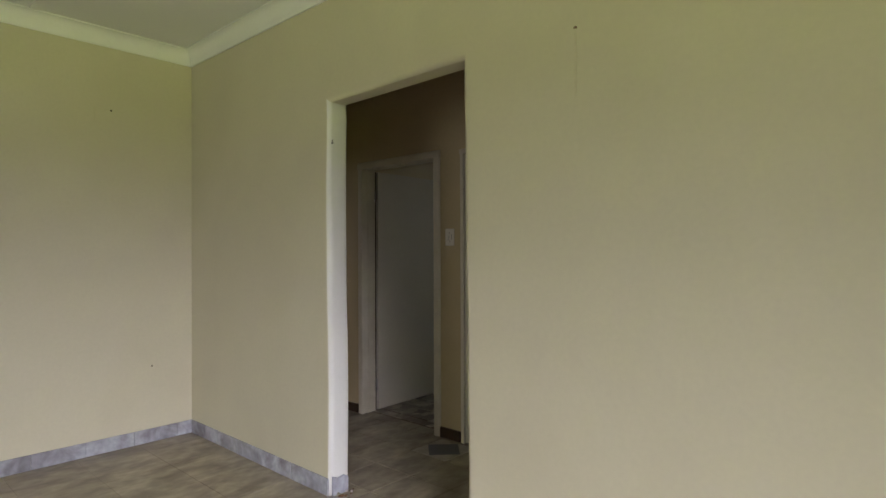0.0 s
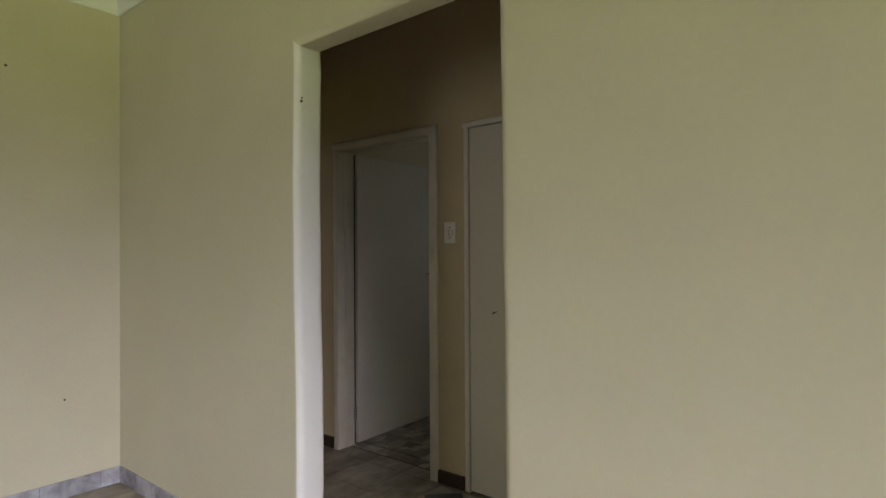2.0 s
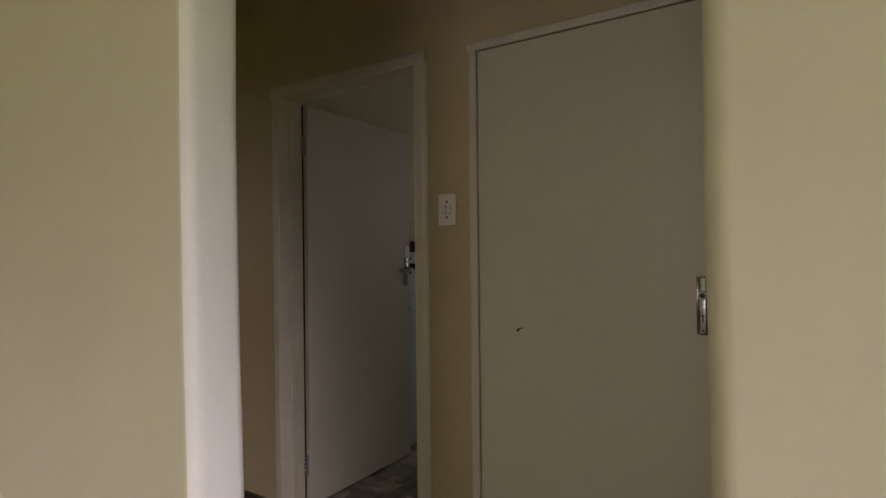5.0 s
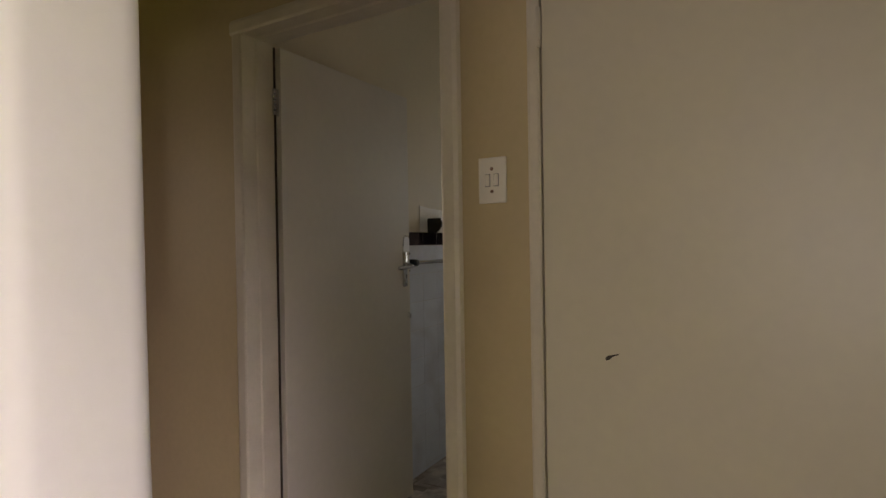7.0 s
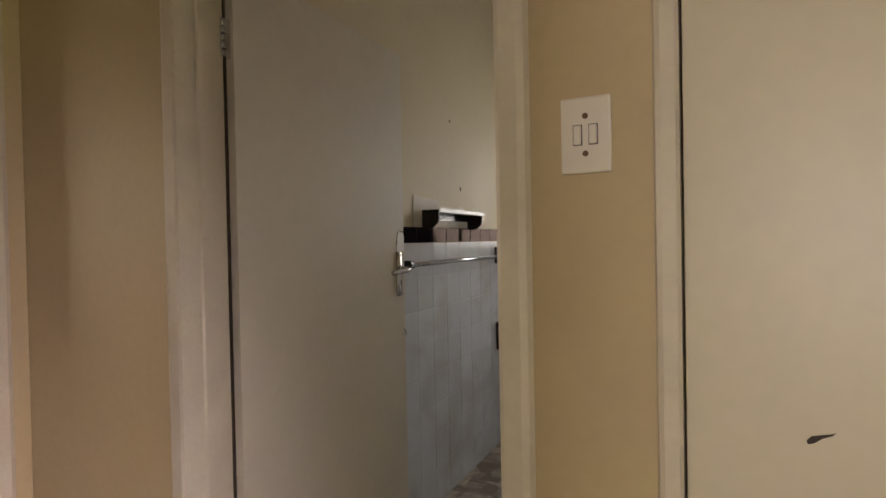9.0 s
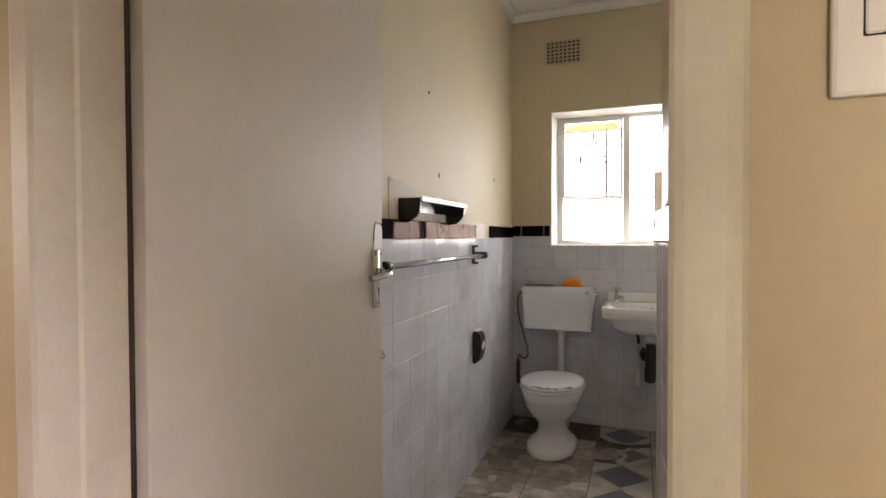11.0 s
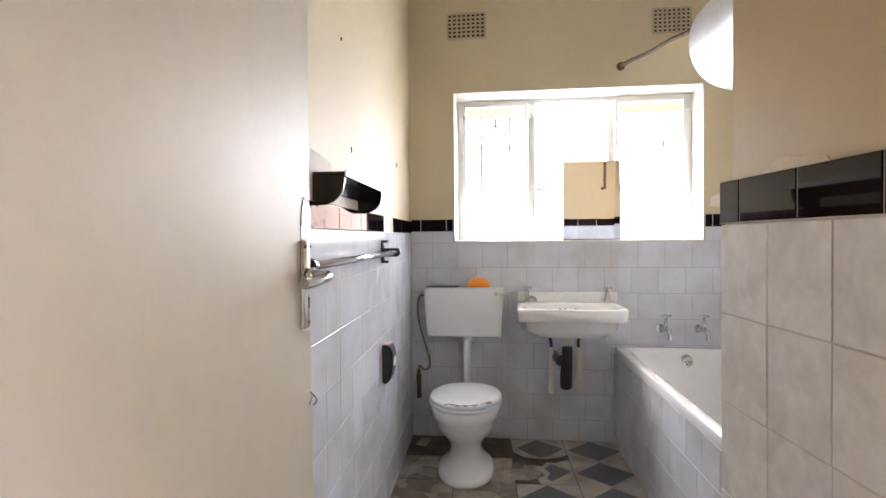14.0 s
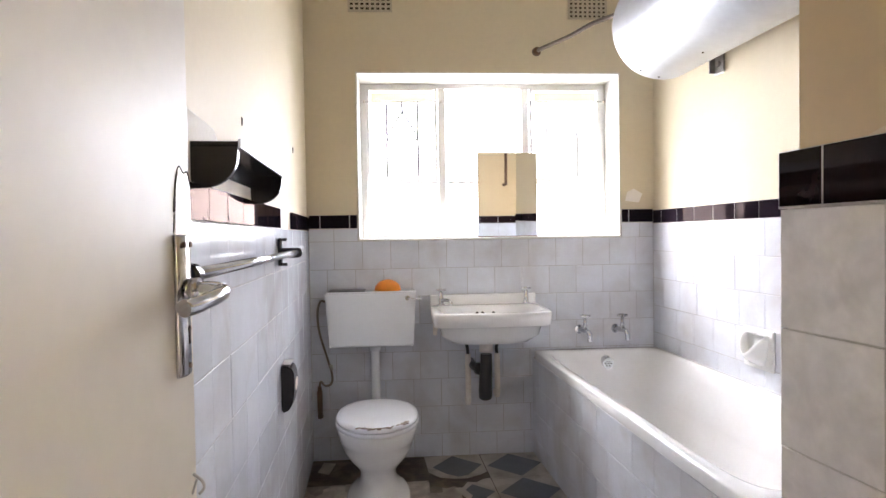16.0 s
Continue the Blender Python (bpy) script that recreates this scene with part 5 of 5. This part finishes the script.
tile_run(back_wall, (WX1 + 0.002, BACK_Y, 0), 0, RIGHT0 - WX1 - 0.012, 1.305, WB, 0.156, 0.09, start=0.05)
tile_run(back_wall, (LEFT0 + 0.010, BACK_Y, 0), 0, WX0 - LEFT0 - 0.012, 1.292 + STRIP, 1.293, 0.162, STRIP, "black_tile", M_BLACK, 0.011, start=0.10)
tile_run(back_wall, (WX1 + 0.002, BACK_Y, 0), 0, RIGHT0 - WX1 - 0.012, 1.305 + STRIP, 1.306, 0.162, STRIP, "black_tile", M_BLACK, 0.011, start=0.12)
ro = (RIGHT0, BACK_Y, 0)
rlen = math.hypot(BACK_Y - STUB_END, lean(STUB_END)) - 0.002
grout(right_wall, ro, -90 + skew, rlen, 0, 1.295)
tile_run(right_wall, ro, -90 + skew, rlen, 1.297, 0.52, 0.166, 0.156, start=0.05, bond=0.03)
tile_run(right_wall, ro, -90 + skew, rlen, 1.297 + STRIP, 1.298, 0.162, STRIP, "black_tile", M_BLACK, 0.011, start=0.06)
so = (stub_x(STUB_END + 0.012), STUB_END + 0.012, 0)
slen = (STUB_END + 0.012 - BATH_Y - 0.018) * math.hypot(1, STUB_LEAN)
grout(stub, (STUB_X, STUB_END, 0), stub_turn, slen - 0.012, 0, 1.276, 0.0075, M_GROUT2)
tile_run(stub, so, stub_turn, slen, 1.276, 0, 0.155, 0.163, material=M_STUBTILE)
tile_run(stub, so, stub_turn, slen, 1.276 + STRIP, 1.277, 0.165, STRIP, "black_tile", M_BLACK2, 0.013, start=0.092)
eo = (RIGHT0 + lean(STUB_END) - 0.003, STUB_END, 0)
elen = eo[0] - STUB_X
grout(stub, eo, 180, elen, 0, 1.276)
tile_run(stub, eo, 180, elen, 1.276, 0.3, 0.198, 0.156)
tile_run(stub, eo, 180, elen, 1.276 + STRIP, 1.277, 0.2, STRIP, "black_tile", M_BLACK2, 0.011)
po = (BATH0 + lean(BACK_Y - 0.012) + 0.012, BACK_Y - 0.012, 0)
plen = (BACK_Y - 0.012 - BF) / math.cos(radians(skew))
tile_run(core, po, -90 + skew, plen, 0.545, 0, 0.160, 0.150, start=0.03, bond=0.05)

# ---------------------------------------------------------------- pieces: skirting tiles of the living room
random.seed(5)
west, north = bpy.data.objects["wall_west"], wall
tile_run(north, (LR_L + 0.010, 0, 0), 0, OPEN_L - LR_L - 0.012, 0.097, 0, 0.366, 0.097, "skirting_tile", M_SKIRT, 0.009, start=0.139)
tile_run(north, (OPEN_R + 0.03, 0, 0), 0, LR_R - OPEN_R - 0.03, 0.097, 0, 0.30, 0.097, "skirting_tile", M_SKIRT, 0.009)
tile_run(west, (LR_L, LR_B + 0.01, 0), 90, -LR_B - 0.012, 0.097, 0, 0.30, 0.097, "skirting_tile", M_SKIRT, 0.009, start=0.12)

foot = part("skirting_end", slab([(OPEN_L + 0.004, 0.012, 0.0), (OPEN_L + 0.004, 0.118, 0.0), (OPEN_L + 0.004, 0.118, 0.085), (OPEN_L + 0.004, 0.09, 0.098), (OPEN_L + 0.004, 0.05, 0.092), (OPEN_L + 0.004, 0.012, 0.108)], 0.016, (1, 0, 0), 0.002, 1), M_SKIRT, north, "broken marble skirting piece on the jamb")
# ---------------------------------------------------------------- pieces: vinyl floor squares
def vinyl_mesh(kind, outline, diamond=None):
    """A thin sheet from a ragged outline on a 0-1 square; the diamond is a darker lozenge let into it."""
    key = ("vinyl", kind)
    if key in TILES:
        return TILES[key]
    s = 0.314
    bm = bmesh.new()
    bridge(bm, [[(x * s, y * s, -0.004) for x, y in outline], [(x * s, y * s, -0.001) for x, y in outline]], False, True, False)
    if diamond:
        cut = [(x * s, y * s) for x, y in diamond]
        f = bm.faces.new([bm.verts.new((x, y, -0.0004)) for x, y in cut])
        f.material_index = 1
    bmesh.ops.recalc_face_normals(bm, faces=bm.faces)
    me = bpy.data.meshes.new(kind)
    bm.to_mesh(me)
    bm.free()
    for m in ((M_VWHITE, M_VBLUE) if "diamond" in kind else (M_MARBLED,) if "patch" in kind else (M_FLOORV,)):
        me.materials.append(m)
    TILES[key] = me
    return me


SQ = [(0.006, 0.006), (0.994, 0.006), (0.994, 0.994), (0.006, 0.994)]
DI = [(0.5, 0.03), (0.97, 0.5), (0.5, 0.97), (0.03, 0.5)]
bfloor, hfloor, lfloor = (bpy.data.objects[q] for q in ("floor_bathroom", "floor_hall", "floor_living"))


def lay(parent, kind, x, y, outline=SQ, diamond=None, turn=0.0, sx=1.0, sy=1.0, name="vinyl_tile"):
    ob = new(name, vinyl_mesh(kind, outline, diamond))
    ob.parent = parent
    ob.matrix_world = Matrix.Translation((x, y, random.uniform(-0.0003, 0.0003))) @ Matrix.Rotation(radians(turn), 4, 'Z') @ Matrix.Diagonal((sx, sy, 1, 1))
    return ob


random.seed(8)
ROWS = [4.632 - 0.325 * i for i in range(1, 11)]
COLS = [-0.12 - 0.316 * (i + 1) for i in range(4)]
TORN_A = [(0.02, 0.35), (0.12, 0.22), (0.20, 0.12), (0.42, 0.05), (0.62, 0.04), (0.86, 0.14), (0.99, 0.24), (0.994, 0.994), (0.006, 0.994)]
DI_A = [(0.10, 0.52), (0.30, 0.24), (0.48, 0.10), (0.66, 0.14), (0.96, 0.52), (0.5, 0.96)]
TORN_B = [(0.42, 0.02), (0.994, 0.006), (0.994, 0.994), (0.86, 0.96), (0.74, 0.86), (0.60, 0.90), (0.50, 0.72), (0.36, 0.70), (0.44, 0.52), (0.50, 0.34), (0.36, 0.20)]
DI_B = [(0.58, 0.10), (0.97, 0.5), (0.66, 0.80), (0.52, 0.62), (0.60, 0.42), (0.52, 0.24)]
for r, y in enumerate(ROWS):
    off = lean(y + 0.16)
    for c, x in enumerate(COLS):
        if r == 0 and c >= 2:
            continue
        if r == 0 and c == 1:
            lay(bfloor, "torn_diamond_sheet", x + off, y, TORN_A, DI_A, skew, 1.0, 1.03)
        elif r == 1 and c == 1:
            lay(bfloor, "half_diamond_sheet", x + off, y, TORN_B, DI_B, skew, 1.0, 1.03)
        elif c < 2:
            lay(bfloor, "diamond_sheet", x + off, y, SQ, DI, skew, 1.035 if c == 0 else 1.0, 1.03)
        else:
            lay(bfloor, "patch_sheet", x + off, y, SQ, None, skew, 1.0, 1.03)
for x in COLS:
    lay(bfloor, "patch_threshold", x + lean(1.3), 1.057, [(0.006, 0.70), (0.994, 0.70), (0.994, 0.994), (0.006, 0.994)], None, 0, 1.0, 1.03)
lay(bfloor, "patch_scrap", -1.33, 4.45, [(0.0, 0.1), (0.20, 0.0), (0.26, 0.45), (0.05, 0.50)])
lay(bfloor, "torn_patch", -0.78 + lean(4.2), 4.03, [(0.0, 0.0), (0.5, 0.02), (0.52, 0.6), (0.42, 0.66), (0.30, 0.60), (0.12, 0.70), (0.0, 0.66)])

for i in range(17):
    for j in range(5):
        x, y = -0.197 - 0.316 * 6 + 0.316 * i, 0.825 + 0.316 * (1 - j)
        if x > 2.8:
            continue
        if i == 0:
            if j in (1, 2):
                lay(hfloor, "stone_edge", x, y, [(0.75, 0.006), (0.994, 0.006), (0.994, 0.994), (0.75, 0.994)])
            continue
        if (i, j) == (6, 1):
            lay(hfloor, "diamond_sheet", x, y, SQ, DI)
        elif j == 0:
            lay(hfloor, "stone_strip", x, y, [(0.006, 0.006), (0.994, 0.006), (0.994, 0.40), (0.006, 0.40)])
        elif j == 4:
            lay(hfloor, "stone_strip_front", x, y, [(0.006, 0.60), (0.994, 0.60), (0.994, 0.994), (0.006, 0.994)])
        else:
            lay(hfloor, "stone_square", x, y)
GAPS = [(0.003, 0.003), (0.997, 0.003), (0.997, 0.997), (0.003, 0.997)]
for i in range(20):
    for j in range(14):
        if j == 13 and i > 18:
            continue
        lay(lfloor, "stone_sheet", -0.757 - 0.385 * 3 + 0.385 * i if i else LR_L + 0.011, -0.387 - 0.385 * j, GAPS, None, 0.0, 0.385 / 0.314 if i else 0.18 / 0.314, 0.385 / 0.314, "floor_tile")
